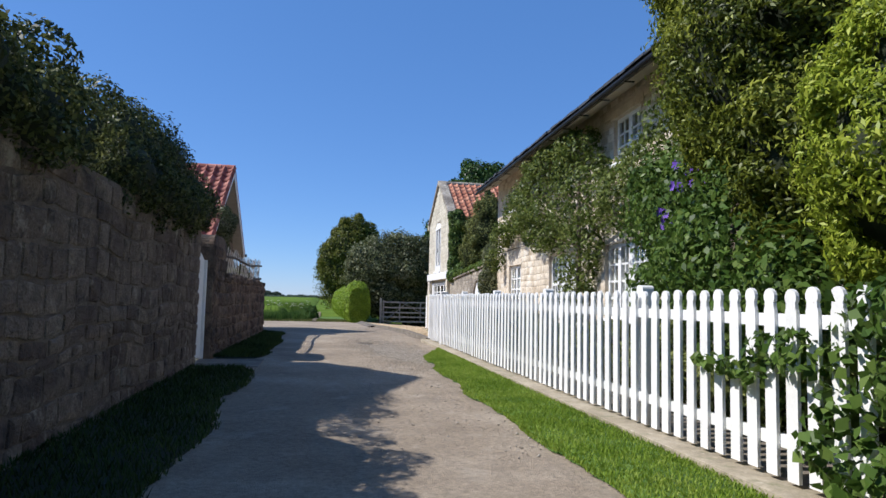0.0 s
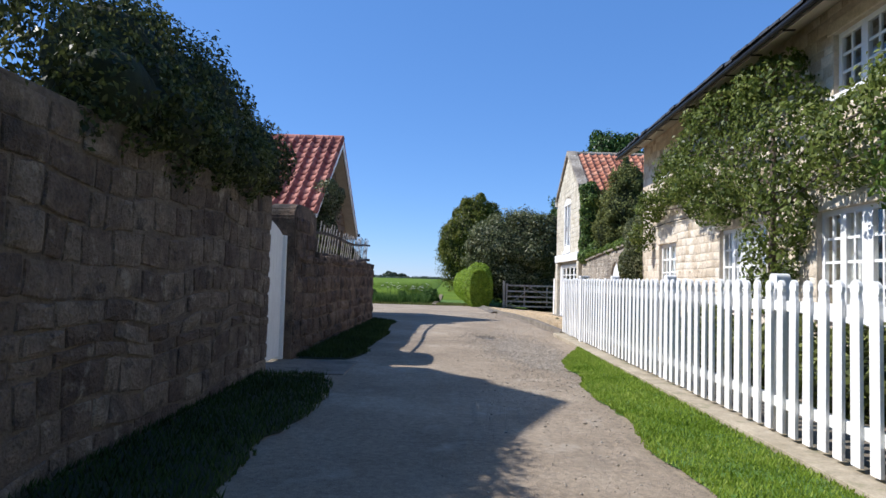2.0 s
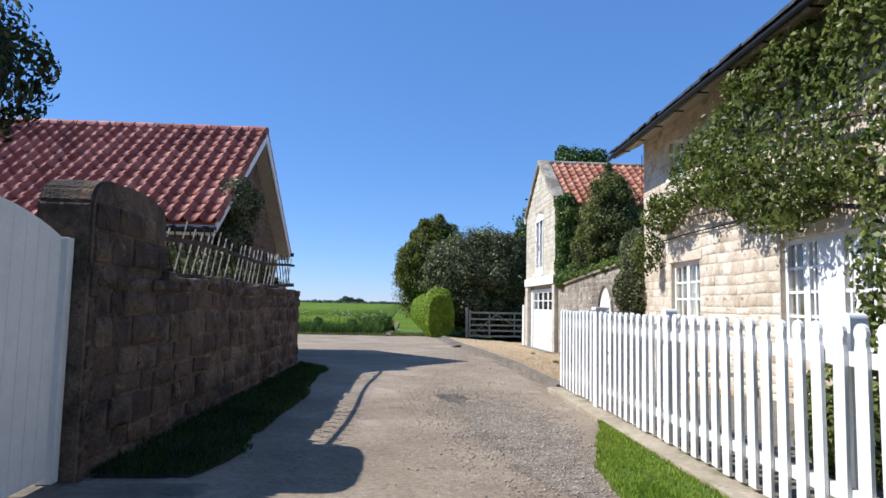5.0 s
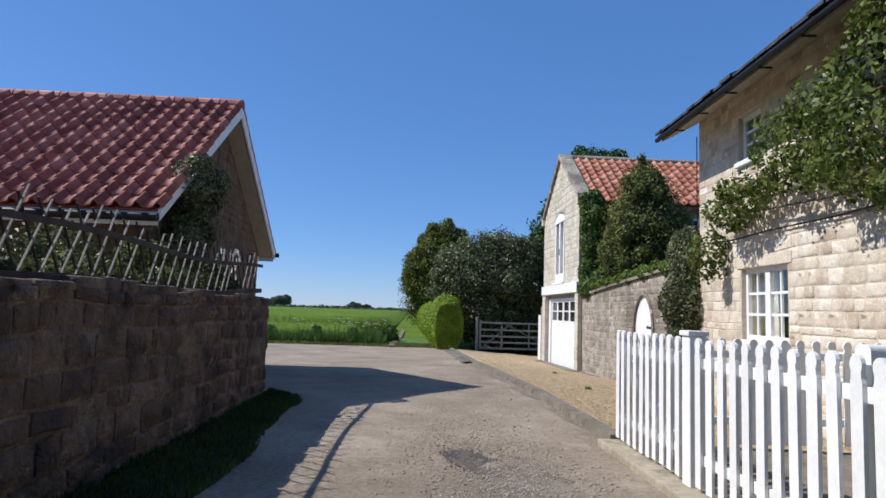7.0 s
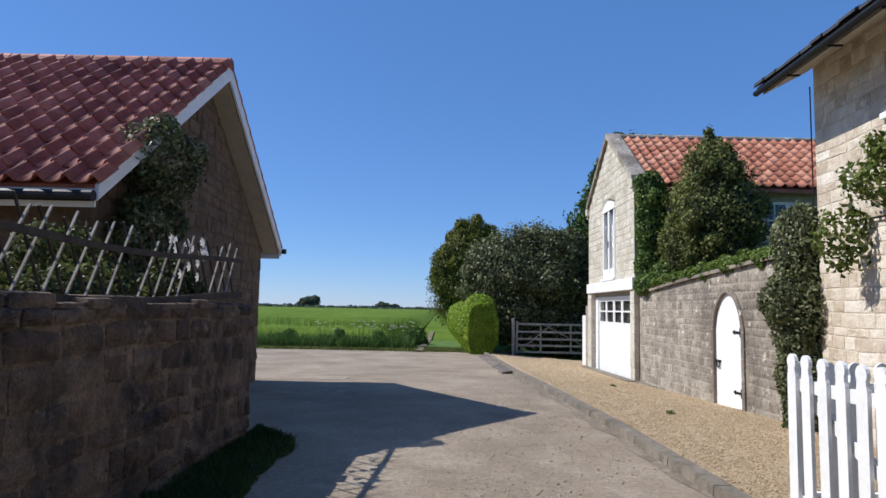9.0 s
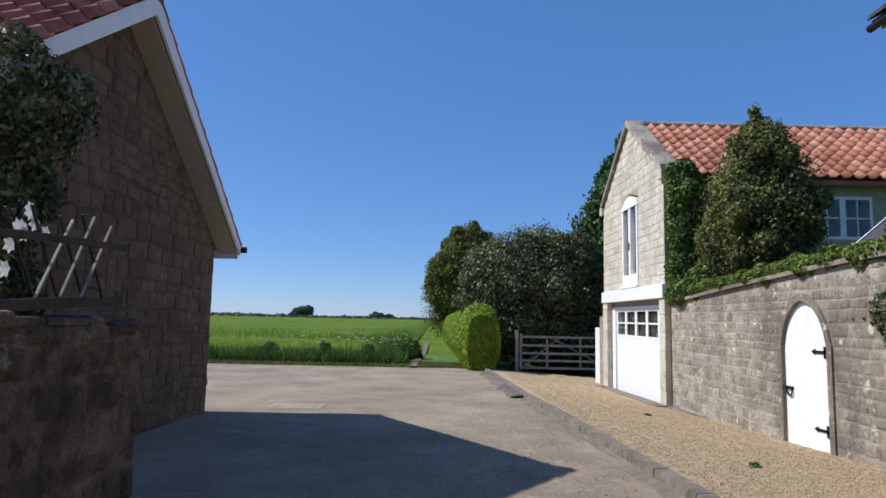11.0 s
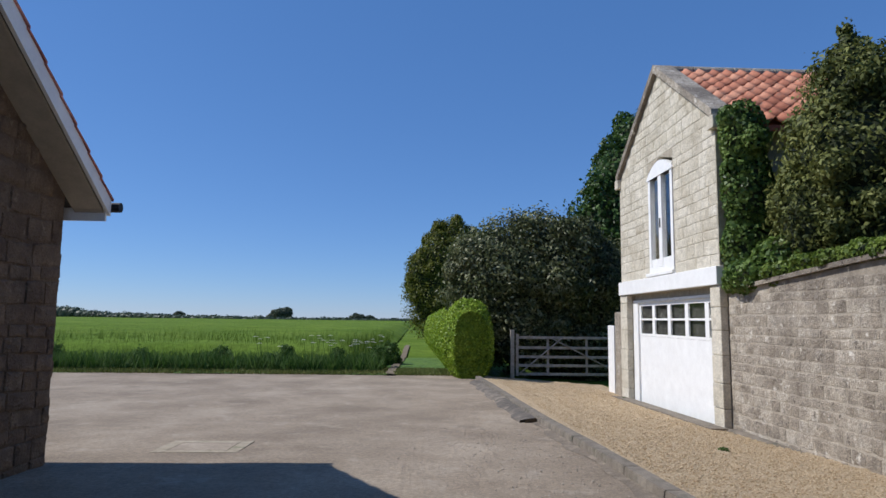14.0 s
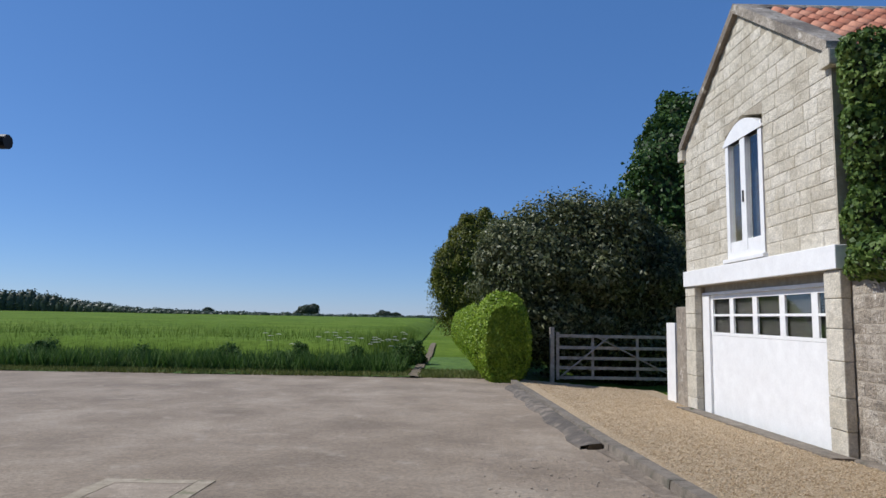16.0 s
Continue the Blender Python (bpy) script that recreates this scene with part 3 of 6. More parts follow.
def cut(spans, holes):
    """Takes holes (u0, u1, v0, v1) out of stretches."""
    def f(v0, v1):
        out = spans(v0, v1)
        for a, b, c, d in holes:
            if v1 - 0.03 > c and v0 + 0.03 < d:
                nxt = []
                for p, q in out:
                    if p < a:
                        nxt.append((p, min(q, a)))
                    if q > b:
                        nxt.append((max(p, b), q))
                out = [s for s in nxt if s[1] - s[0] > 0.03]
        return out
    return f


# ---------- walls on the shaded side of the lane ----------
def west_wall():
    wall = tagged(part("wall_west", boxes((-2.1, -1.69, -9, 8.6, 0.5, 2.7), bevel=0.03), M_mortar_w), "tall old sandstone rubble garden wall in shade", "wall", kind="structure")
    masonry(wall, (-1.69, -9, 0.66), (0, 1, 0), (1, 0, 0), 2.0, lambda a, b: [(0, 17.6)], (0.09, 0.25), (0.14, 0.5), 0.015, M_stone_w,
            stone_meshes(12, 0.36, 0.4, 1), 5, 300, M_stone_w, 0.007, tilt_most=0.03, wave=0.03, key=lambda s: -s[0])
    # the end of the wall beside the door
    masonry(wall, (-1.69, 8.6, 0.66), (-1, 0, 0), (0, 1, 0), 2.0, lambda a, b: [(0, 0.4)], (0.2, 0.3), (0.2, 0.4), 0.03, M_stone_w,
            stone_meshes(3, 0.1, 0.1, 9), 6, 40)
    return wall


def garden_door():
    d = thing("garden_door", (-1.8, 9.1, 0.74), "white painted plank door in the garden wall, closed", "door", kind="structure")
    bm = bmesh.new()
    for i in range(7):
        y0, y1 = 8.63 + i * 0.128, 8.63 + i * 0.128 + 0.125
        z0, z1 = (2.47 - 0.17 * ((q - 8.63) / 0.9) ** 2 for q in (y0, y1))
        prism(bm, [(-1.83, y0, 0.78), (-1.83, y1, 0.78), (-1.83, y1, z1), (-1.83, y0, z0)], (0.04, 0, 0))
    part("door_leaf", bm, M_white, d)
    part("door_frame", boxes((-1.86, -1.75, 9.53, 9.61, 0.74, 2.3), bevel=0.006), M_white, d)
    return d


def low_wall():
    """The lower wall from the door to the yard; its outer face leans out a little along its length."""
    u = Vector((0.13, 7.4, 0)).normalized()
    o = Vector((-1.62, 9.72, 0.66))
    bm = bmesh.new()
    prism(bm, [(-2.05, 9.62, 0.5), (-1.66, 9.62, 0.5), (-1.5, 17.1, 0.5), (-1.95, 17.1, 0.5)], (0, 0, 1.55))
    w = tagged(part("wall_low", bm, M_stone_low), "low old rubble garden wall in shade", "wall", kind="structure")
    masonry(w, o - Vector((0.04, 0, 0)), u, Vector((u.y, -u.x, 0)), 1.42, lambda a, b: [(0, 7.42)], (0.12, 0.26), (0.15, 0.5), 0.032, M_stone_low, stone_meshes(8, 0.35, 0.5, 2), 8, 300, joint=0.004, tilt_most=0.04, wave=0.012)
    bm = bmesh.new()
    rng = random.Random(14)
    y = 10.9
    while y < 17.1:
        l = min(rng.uniform(0.2, 0.5), 17.14 - y)
        c = -1.68 + (y - 9.7) * 0.0176
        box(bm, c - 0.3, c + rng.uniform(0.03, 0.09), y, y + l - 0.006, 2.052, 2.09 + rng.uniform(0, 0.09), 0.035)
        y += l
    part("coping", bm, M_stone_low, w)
    # rounded gate pier beside the door
    bm = bmesh.new()
    prof = [(9.62, 0.5), (9.62, 2.55), (9.66, 2.65), (9.74, 2.71), (9.88, 2.74), (10.2, 2.745), (10.6, 2.73), (10.82, 2.7), (10.91, 2.66), (10.95, 2.58), (10.95, 0.5)]
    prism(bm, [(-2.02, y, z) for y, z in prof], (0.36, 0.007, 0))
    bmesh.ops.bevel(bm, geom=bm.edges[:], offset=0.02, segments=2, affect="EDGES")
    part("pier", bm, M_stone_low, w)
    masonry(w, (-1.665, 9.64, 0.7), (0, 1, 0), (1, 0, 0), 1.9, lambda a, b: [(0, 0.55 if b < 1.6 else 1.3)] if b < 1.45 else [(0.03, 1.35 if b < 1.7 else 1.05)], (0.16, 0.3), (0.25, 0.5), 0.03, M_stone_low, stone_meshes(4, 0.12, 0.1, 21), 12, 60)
    return w


west_wall()
garden_door()
low_wall()


# ---------- single storey house by the yard ----------
def pantile(name, cw, rl):
    """One S-shaped clay tile: cw wide, rl long, lying in x (across) and y (up the slope)."""
    n = 12

    def rise(a):
        d = (a - 0.74) / 0.25
        return 0.078 * math.cos(d * math.pi / 2) ** 2 if abs(d) < 1 else -0.012 * math.sin(math.pi * (a if a < 0.5 else 0) / 0.49) ** 2

    V = []
    for y in (0.0, rl):
        for lift in (0.0, -0.018):
            for i in range(n + 1):
                a = i / n
                V.append((a * cw * 1.04, y, rise(a) + lift + (0.022 if y == 0 else 0.0)))
    k = n + 1
    F = []
    for i in range(n):
        F += [(i, i + 1, 2 * k + i + 1, 2 * k + i), (k + i, i, 2 * k + i, 3 * k + i) if i == 0 else (k + i + 1, k + i, 3 * k + i, 3 * k + i + 1), (i + 1, i, k + i, k + i + 1)]
    F.append((n, k + n, 3 * k + n, 2 * k + n))
    me = bpy.data.meshes.new(name)
    me.from_pydata(V, [], F)
    me.shade_smooth()
    return me


def tiling(parent, origin, across, up, width, length, cw, rl, material, rest, limit, seed, back=False):
    """Courses of pantiles over a slope, from its lower corner."""
    rng = random.Random(seed)
    me = pantile("roof_tile", cw, rl * 1.12)
    me.materials.append(material)
    a, b = Vector(across).normalized(), Vector(up).normalized()
    n = a.cross(b)
    inv = world_of(parent).inverted()
    V, F, count = [], [], 0
    rows, cols = int(round(length / rl)), int(round(width / cw))
    for c in reversed(range(cols)) if back else range(cols):
        for r in range(rows):
            p = Vector(origin) + a * (c * cw + rng.uniform(-0.006, 0.006)) + b * (r * rl + rng.uniform(-0.008, 0.008)) + n * (0.05 + rng.uniform(-0.004, 0.004))
            m = Matrix(((a.x, b.x, n.x, p.x), (a.y, b.y, n.y, p.y), (a.z, b.z, n.z, p.z), (0, 0, 0, 1)))
            count += 1
            if count <= limit:
                ob = new("roof_tile", me)
                ob.parent, ob.matrix_basis = parent, inv @ m
            else:
                base = len(V)
                V += [tuple(m @ q.co) for q in me.vertices]
                F += [[base + j for j in q.vertices] for q in me.polygons]
    if V:
        tagged(raw("roof_tiles", V, F, rest, parent, smooth=True), "further clay pantiles of the same roof", kind="stuff")


def yard_house():
    h = thing("house", (-6, 19.8, 0.6), "single storey sandstone house with a red pantile roof", "house")
    y0, y1, ze, zr, ym = 16.62, 23.1, 3.28, 5.56, 19.8
    bm = bmesh.new()
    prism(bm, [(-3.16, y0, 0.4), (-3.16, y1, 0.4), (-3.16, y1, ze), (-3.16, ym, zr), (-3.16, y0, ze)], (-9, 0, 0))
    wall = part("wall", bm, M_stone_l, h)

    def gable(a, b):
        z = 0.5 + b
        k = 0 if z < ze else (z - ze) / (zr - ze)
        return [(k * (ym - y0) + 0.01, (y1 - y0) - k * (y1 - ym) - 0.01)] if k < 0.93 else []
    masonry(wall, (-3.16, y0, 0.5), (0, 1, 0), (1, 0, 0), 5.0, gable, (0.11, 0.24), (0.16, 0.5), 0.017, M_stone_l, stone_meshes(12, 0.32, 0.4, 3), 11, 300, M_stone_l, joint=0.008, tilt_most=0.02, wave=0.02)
    masonry(wall, (-3.16, y1, 0.5), (-1, 0, 0), (0, 1, 0), 2.5, lambda a, b: [(0.0, 2.0)], (0.14, 0.3), (0.2, 0.5), 0.05, M_stone_l, stone_meshes(5, 0.2, 0.3, 31), 13, 60)
    # roof: two slabs, tiles on the slope that shows, ridge tiles, barge boards, gutter
    for lower in ((16.34, 3.24), (23.32, 3.26)):
        bm = bmesh.new()
        t = 0.1
        prism(bm, [(-2.84, lower[0], lower[1] - 0.02), (-2.84, 19.8, 5.74), (-2.84, 19.8, 5.74 - t * 1.3), (-2.84, lower[0], lower[1] - t)], (-9.3, 0, 0))
        roof = part("roof", bm, M_slate if lower[0] > 20 else M_tile_lr, h, "dark red clay tile roof slope")
        if lower[0] < 20:
            tiling(roof, (-9.4, 16.3, 3.18), (1, 0, 0), (0, 3.46, 2.54), 6.62, 4.3, 0.265, 0.33, M_tile_l, M_tile_lr, 300, 2, True)
        else:
            bm = bmesh.new()
            for i in range(13):
                f0, f1 = i / 13, (i + 1.1) / 13
                ya, za, yb, zb = 23.36 - f0 * 3.54, 3.285 + f0 * 2.5, 23.36 - f1 * 3.54, 3.25 + f1 * 2.5
                prism(bm, [(-2.79, ya, za), (-2.79, yb, zb), (-2.79, yb, zb - 0.02), (-2.79, ya, za - 0.025)], (-3.2, 0, 0))
            part("roof_tiles", bm, M_tile_lr, roof)
    bm = bmesh.new()
    for i in range(22):
        x = -2.8 - i * 0.42
        pts = [(x + 0.0, 19.8 + 0.13 * math.cos(a), 5.72 + 0.15 * math.sin(a)) for a in np.linspace(-0.25, math.pi + 0.25, 9)]
        prism(bm, pts, (-0.4, 0, 0))
    part("ridge_tiles", bm, M_tile_lr, h)
    for s, (ya, za) in ((1, (16.32, 3.16)), (-1, (23.34, 3.2))):
        bm = bmesh.new()
        prism(bm, [(-2.84, ya, za - 0.1), (-2.84, ya, za + 0.06), (-2.84, 19.8, 5.76), (-2.84, 19.8, 5.52)], (0.035, 0, 0))
        part("barge_board", bm, M_white, h)
        bm = bmesh.new()
        prism(bm, [(-2.86, ya, za - 0.1), (-2.86, ya, za - 0.075), (-2.86, 19.8, 5.53), (-2.86, 19.8, 5.5)], (-0.3, 0, 0))
        part("soffit", bm, M_cream, h)
    part("fascia", boxes((-12, -2.84, 16.33, 16.36, 3.0, 3.18), bevel=0.004), M_white, h)
    part("fascia", boxes((-12, -2.84, 23.3, 23.33, 3.04, 3.22), bevel=0.004), M_white, h)
    bm = bmesh.new()
    tube(bm, [(-12, 23.4, 3.2), (-2.73, 23.4, 3.2)], [0.055, 0.055], 10)
    part("gutter", bm, M_iron, h)
    bm = bmesh.new()
    tube(bm, [(-12, 16.27, 3.1), (-2.82, 16.27, 3.1)], [0.055, 0.055], 10)
    part("gutter", bm, M_iron, h)
    return h


yard_house()


# ---------- picket fence ----------
def picket_mesh():
    """A picket with a round head on a neck."""
    w, t, h = 0.043, 0.011, 1.06
    prof = [(-w, 0.0), (w, 0.0), (w, h - 0.13), (w * 0.84, h - 0.108), (w * 0.84, h - 0.092)]
    prof += [(w * 1.02 * math.cos(a), h - 0.05 + 0.05 * math.sin(a)) for a in np.linspace(-0.7, math.pi + 0.7, 11)]
    prof += [(-w * 0.84, h - 0.092), (-w * 0.84, h - 0.108), (-w, h - 0.13)]
    bm = bmesh.new()
    prism(bm, [(-t, y, z) for y, z in prof], (2 * t, 0, 0))
    bmesh.ops.recalc_face_normals(bm, faces=bm.faces)
    me = bpy.data.meshes.new("picket")
    bm.to_mesh(me)
    bm.free()
    me.materials.append(M_white_worn)
    return me


PICKET = picket_mesh()


def fence_run(name, y0, y1, label, x=2.65, base=0.81, group=""):
    f = thing(name, (x, y0, base), label, "gate" if "gate" in name else "fence", group)
    rng = random.Random(int(y0 * 10))
    n = int(round((y1 - y0) / 0.166))
    for i in range(n + 1):
        ob = new("picket", PICKET)
        ob.parent = f
        ob.matrix_basis = pose(rng.uniform(-0.003, 0.003), (y1 - y0) * i / n, rng.uniform(-0.008, 0.008), rng.uniform(-0.5, 0.5), 0, rng.uniform(-2, 2))
    for z in (base + 0.16, base + 0.84):
        part("rail", boxes((x + 0.013, x + 0.05, y0 - 0.04, y1 + 0.04, z, z + 0.075), bevel=0.004), M_white_worn, f)
    return f


fence = fence_run("picket_fence", 0.2, 12.42, "white painted wooden picket fence with round-headed pickets")
for y in (3.85, 6.2, 8.5, 10.8):
    bm = bmesh.new()
    prism(bm, [(2.705, y - 0.055, 0.72), (2.705, y + 0.055, 0.72)] + [(2.705, y + math.copysign(0.055 * abs(math.cos(a)) ** 0.6, math.cos(a)), 1.868 + 0.05 * abs(math.sin(a)) ** 0.6) for a in np.linspace(0, math.pi, 13)], (0.1, 0, 0))
    part("post", bm, M_white_worn, fence)
gate = fence_run("picket_gate", 12.78, 14.22, "white painted wooden picket gate, closed, worn at the foot")
bm = bmesh.new()
beam(bm, (2.69, 12.8, 0.98), (2.69, 14.2, 1.66), 0.03, 0.07)
part("brace", bm, M_white_worn, gate)
post = thing("gate_post", (2.69, 12.6, 0.72), "thick white painted square gate post with flat cap", "post")
part("shaft", boxes((2.63, 2.76, 12.53, 12.67, 0.72, 1.88), bevel=0.008), M_white_worn, post)
part("cap", boxes((2.615, 2.775, 12.515, 12.685, 1.881, 1.92), bevel=0.008), M_white_worn, post)


def side_fence():
    """The short return of the fence towards the house."""
    f = thing("picket_fence", (4, 14.3, 0.7), "short white picket fence from the gate to the house", "fence")
    for i in range(17):
        ob = new("picket", PICKET)
        ob.parent = f
        ob.matrix_basis = pose(-1.25 + i * 0.166, 0, 0.06, 0, 0, 90)
    for z in (0.95, 1.62):
        part("rail", boxes((2.7, 5.45, 14.315, 14.35, z, z + 0.075), bevel=0.004), M_white_worn, f)


side_fence()


# ---------- kerbs and verges ----------
def kerb():
    k = tagged(part("kerb", boxes((2.46, 2.74, -9, 14.3, 0.6, 0.785), bevel=0.02), M_plinth), "low weathered concrete kerb under the fence and beside the gravel", "kerb", kind="structure")
    y = 14.31
    rng = random.Random(3)
    while y < 35:
        l = 0.92
        xa, xb = (float(np.interp(q, [13, 19, 26, 35], [2.62, 2.5, 2.34, 2.2])) for q in (y, y + l))
        za, zb = gz(2.4, y) + 0.1, gz(2.4, y + l) + 0.1
        j = rng.uniform(-0.005, 0.005)
        bm = bmesh.new()
        prism(bm, [(xa - 0.02 + j, y, za - 0.3), (xa + 0.16 + j, y, za - 0.3), (xa + 0.16 + j, y, za), (xa + 0.01 + j, y, za)], (xb - xa, l - 0.002, zb - za))
        bmesh.ops.bevel(bm, geom=bm.edges[:], offset=0.007, segments=2, affect="EDGES")
        part("kerb_stone", bm, M_kerb, k)
        y += l
    kx = lambda q: float(np.interp(q, [13, 19, 26, 35], [2.62, 2.5, 2.34, 2.2]))
    ys = np.linspace(26.45, 34.4, 16)
    V, F = [], []
    for i, q in enumerate(ys):
        zt = gz(2.2, q)
        w = 0.27 + 0.05 * math.sin(i * 1.9)
        V += [(kx(q) - 0.015, q, zt + 0.075), (kx(q) - w * 0.6, q, zt + 0.06), (kx(q) - w, q, zt + (0.035 if i == 0 else 0.004)), (kx(q) - w, q, zt - 0.1), (kx(q) - 0.015, q, zt - 0.1)]
        if i:
            F += [(5 * i - 5 + j, 5 * i - 4 + j, 5 * i + 1 + j, 5 * i + j) for j in range(3)]
    F.append((0, 1, 3, 4))
    raw("tar_ramp", V, F, M_tar, k, "dark tarred ramp laid against the kerb")
    ys = spaced(15.1, 26.4, 0.15)
    V, F = [], []
    for i, q in enumerate(ys):
        for f, l in ((0.0, 0.018), (0.5, 0.008), (1.0, 0.001)):
            xx = kx(q) + 0.0 - f * min(1, (q - 15.05) / 1.5) * (0.11 + 0.04 * math.sin(2.1 * q) + 0.03 * math.sin(5.3 * q))
            V.append((xx, q, gz(xx, q) + float(lane_relief(xx, q)) + l + 0.004))
        if i:
            F += [(3 * i - 3 + j, 3 * i - 2 + j, 3 * i + 1 + j, 3 * i + j) for j in range(2)]
    raw("gutter_dirt", V, F, M_gutter, k, "damp dark dirt lying along the kerb")
    return k


kerb()


def verge(name, y0, y1, left, right, seed, label, count, soil=None, blade=None):
    """A strip of turf with blades on it; left and right: functions of y."""
    rng = np.random.default_rng(seed)
    ys = spaced(y0, y1, 0.06)
    V, F = [], []
    for i, y in enumerate(ys):
        l, r = left(y), right(y)
        for k, f in enumerate((0, 0.04, 0.25, 0.5, 0.75, 0.96, 1)):
            x = l + (r - l) * f
            V.append((x, y, gz(x, y) + (0.004 if k in (0, 6) else 0.004 + (0.026 + 0.004 * math.sin(7 * y + 5 * f)) * min(1, (y - y0) / 0.3, (y1 - y) / 0.3))))
        if i:
            for k in range(6):
                a = (i - 1) * 7 + k
                F.append((a, a + 1, a + 8, a + 7))
    ob = tagged(raw(name, V, F, soil or M_turf, smooth=True), label, "grass verge", kind="structure")
    y = rng.uniform(y0, y1, count)
    f = rng.uniform(-0.05, 1.05, count)
    f = np.where(np.array([right(q) for q in y]) > 2, np.minimum(f, 1.0), np.maximum(f, 0.0))
    L, R = np.array([left(q) for q in y]), np.array([right(q) for q in y])
    x = L + (R - L) * f
    z = ground_z(x, y) + 0.026
    tagged(blades("grass", np.stack([x, y, z], 1), 0.03 if blade is None else 0.055, 0.005, blade or M_blade, rng), "short green grass of the verge", "grass", kind="stuff")


def blades(name, P, height, width, material, rng, lean=0.5):
    n = len(P)
    a = rng.uniform(0, 2 * math.pi, n)
    s = np.stack([np.cos(a), np.sin(a), 0 * a], 1)
    b = rng.uniform(0, 2 * math.pi, n)
    h = height * rng.uniform(0.4, 1.3, n)
    d = np.stack([np.cos(b) * lean * h, np.sin(b) * lean * h, h], 1)
    w = (width * rng.uniform(0.6, 1.4, n))[:, None]
    V = np.stack([P - s * w, P + s * w, P + d * 0.6 + s * w * 0.7, P + d], 1).reshape(-1, 3)
    i = np.arange(n) * 4
    return raw(name, V, np.stack([i, i + 1, i + 2, i + 3], 1), material)


def wavy(base, amp, f):
    return lambda y: float(np.interp(y, *base)) + amp * math.sin(f * y) + amp * float(1.5 * rubble(0, y, 0.45, 8) + 1.0 * rubble(0, y, 0.16, 9))


verge("verge_fence", -7, 11.8, wavy(([-7, 0, 8, 10, 11.8], [1.62, 1.68, 1.76, 1.92, 2.45]), 0.03, 3), lambda y: 2.47, 1, "strip of bright green mown grass beside the fence", 90000)
# the two wall strips take the shade-darkened soil and blades
verge("verge_wall", -7, 8.35, lambda y: -1.67, wavy(([-7, 0, 7.5, 8.35], [-0.72, -0.74, -0.8, -1.0]), 0.04, 2), 2, "strip of shaded grass along the garden wall", 26000, M_shade_moss, M_shade_grass)
verge("verge_low_wall", 9.75, 17.5, lambda y: -1.62 + max(0, (y - 9.7) * 0.017), wavy(([9.75, 10.5, 15, 16.8, 17.5], [-1.0, -0.8, -0.85, -1.0, -1.4]), 0.04, 2), 3, "strip of shaded grass along the low wall", 18000, M_shade_moss, M_shade_grass)
tagged(part("door_step", boxes((-1.98, -0.8, 8.5, 9.62, 0.66, 0.735), bevel=0.015), M_kerb), "worn concrete path slab before the garden door", "path", kind="structure")


# ---------- gravel drive ----------
drive = tagged(sheet("pavement", spaced(2.45, 6.2, 0.08), spaced(14.3, 36.5, 0.08), 0.035, M_gravel_bed, 0.008, 5, keep=lambda x, y: (x > np.interp(y, [13, 19, 26, 35, 37], [2.72, 2.6, 2.44, 2.3, 2.3])) & ~((y > 27.5) & (y < 32.4) & (x > 5.62))), "golden gravel drive in front of the garage", "drive", kind="structure")


def pebbles():
    rng = np.random.default_rng(8)
    n = 46000
    y = 14.5 + 21.8 * rng.uniform(0, 1, n) ** 1.15
    x = rng.uniform(2.75, 5.65, n)
    z = ground_z(x, y) + 0.042
    P = np.stack([x, y, z], 1)
    o = np.array([(1, 0, 0), (-1, 0, 0), (0, 1, 0), (0, -1, 0), (0, 0, 1), (0, 0, -1)])
    V = P[:, None] + o[None] * (rng.uniform(0.005, 0.012, (n, 1, 3)) * np.array([1.2, 1.0, 0.8]))
    t = np.array([(0, 2, 4), (2, 1, 4), (1, 3, 4), (3, 0, 4), (2, 0, 5), (1, 2, 5), (3, 1, 5), (0, 3, 5)])
    F = (np.arange(n)[:, None, None] * 6 + t[None]).reshape(-1, 3)
    tagged(raw("gravel", V.reshape(-1, 3), F, M_gravel), "loose golden pebbles of the drive", "gravel", kind="stuff")


pebbles()


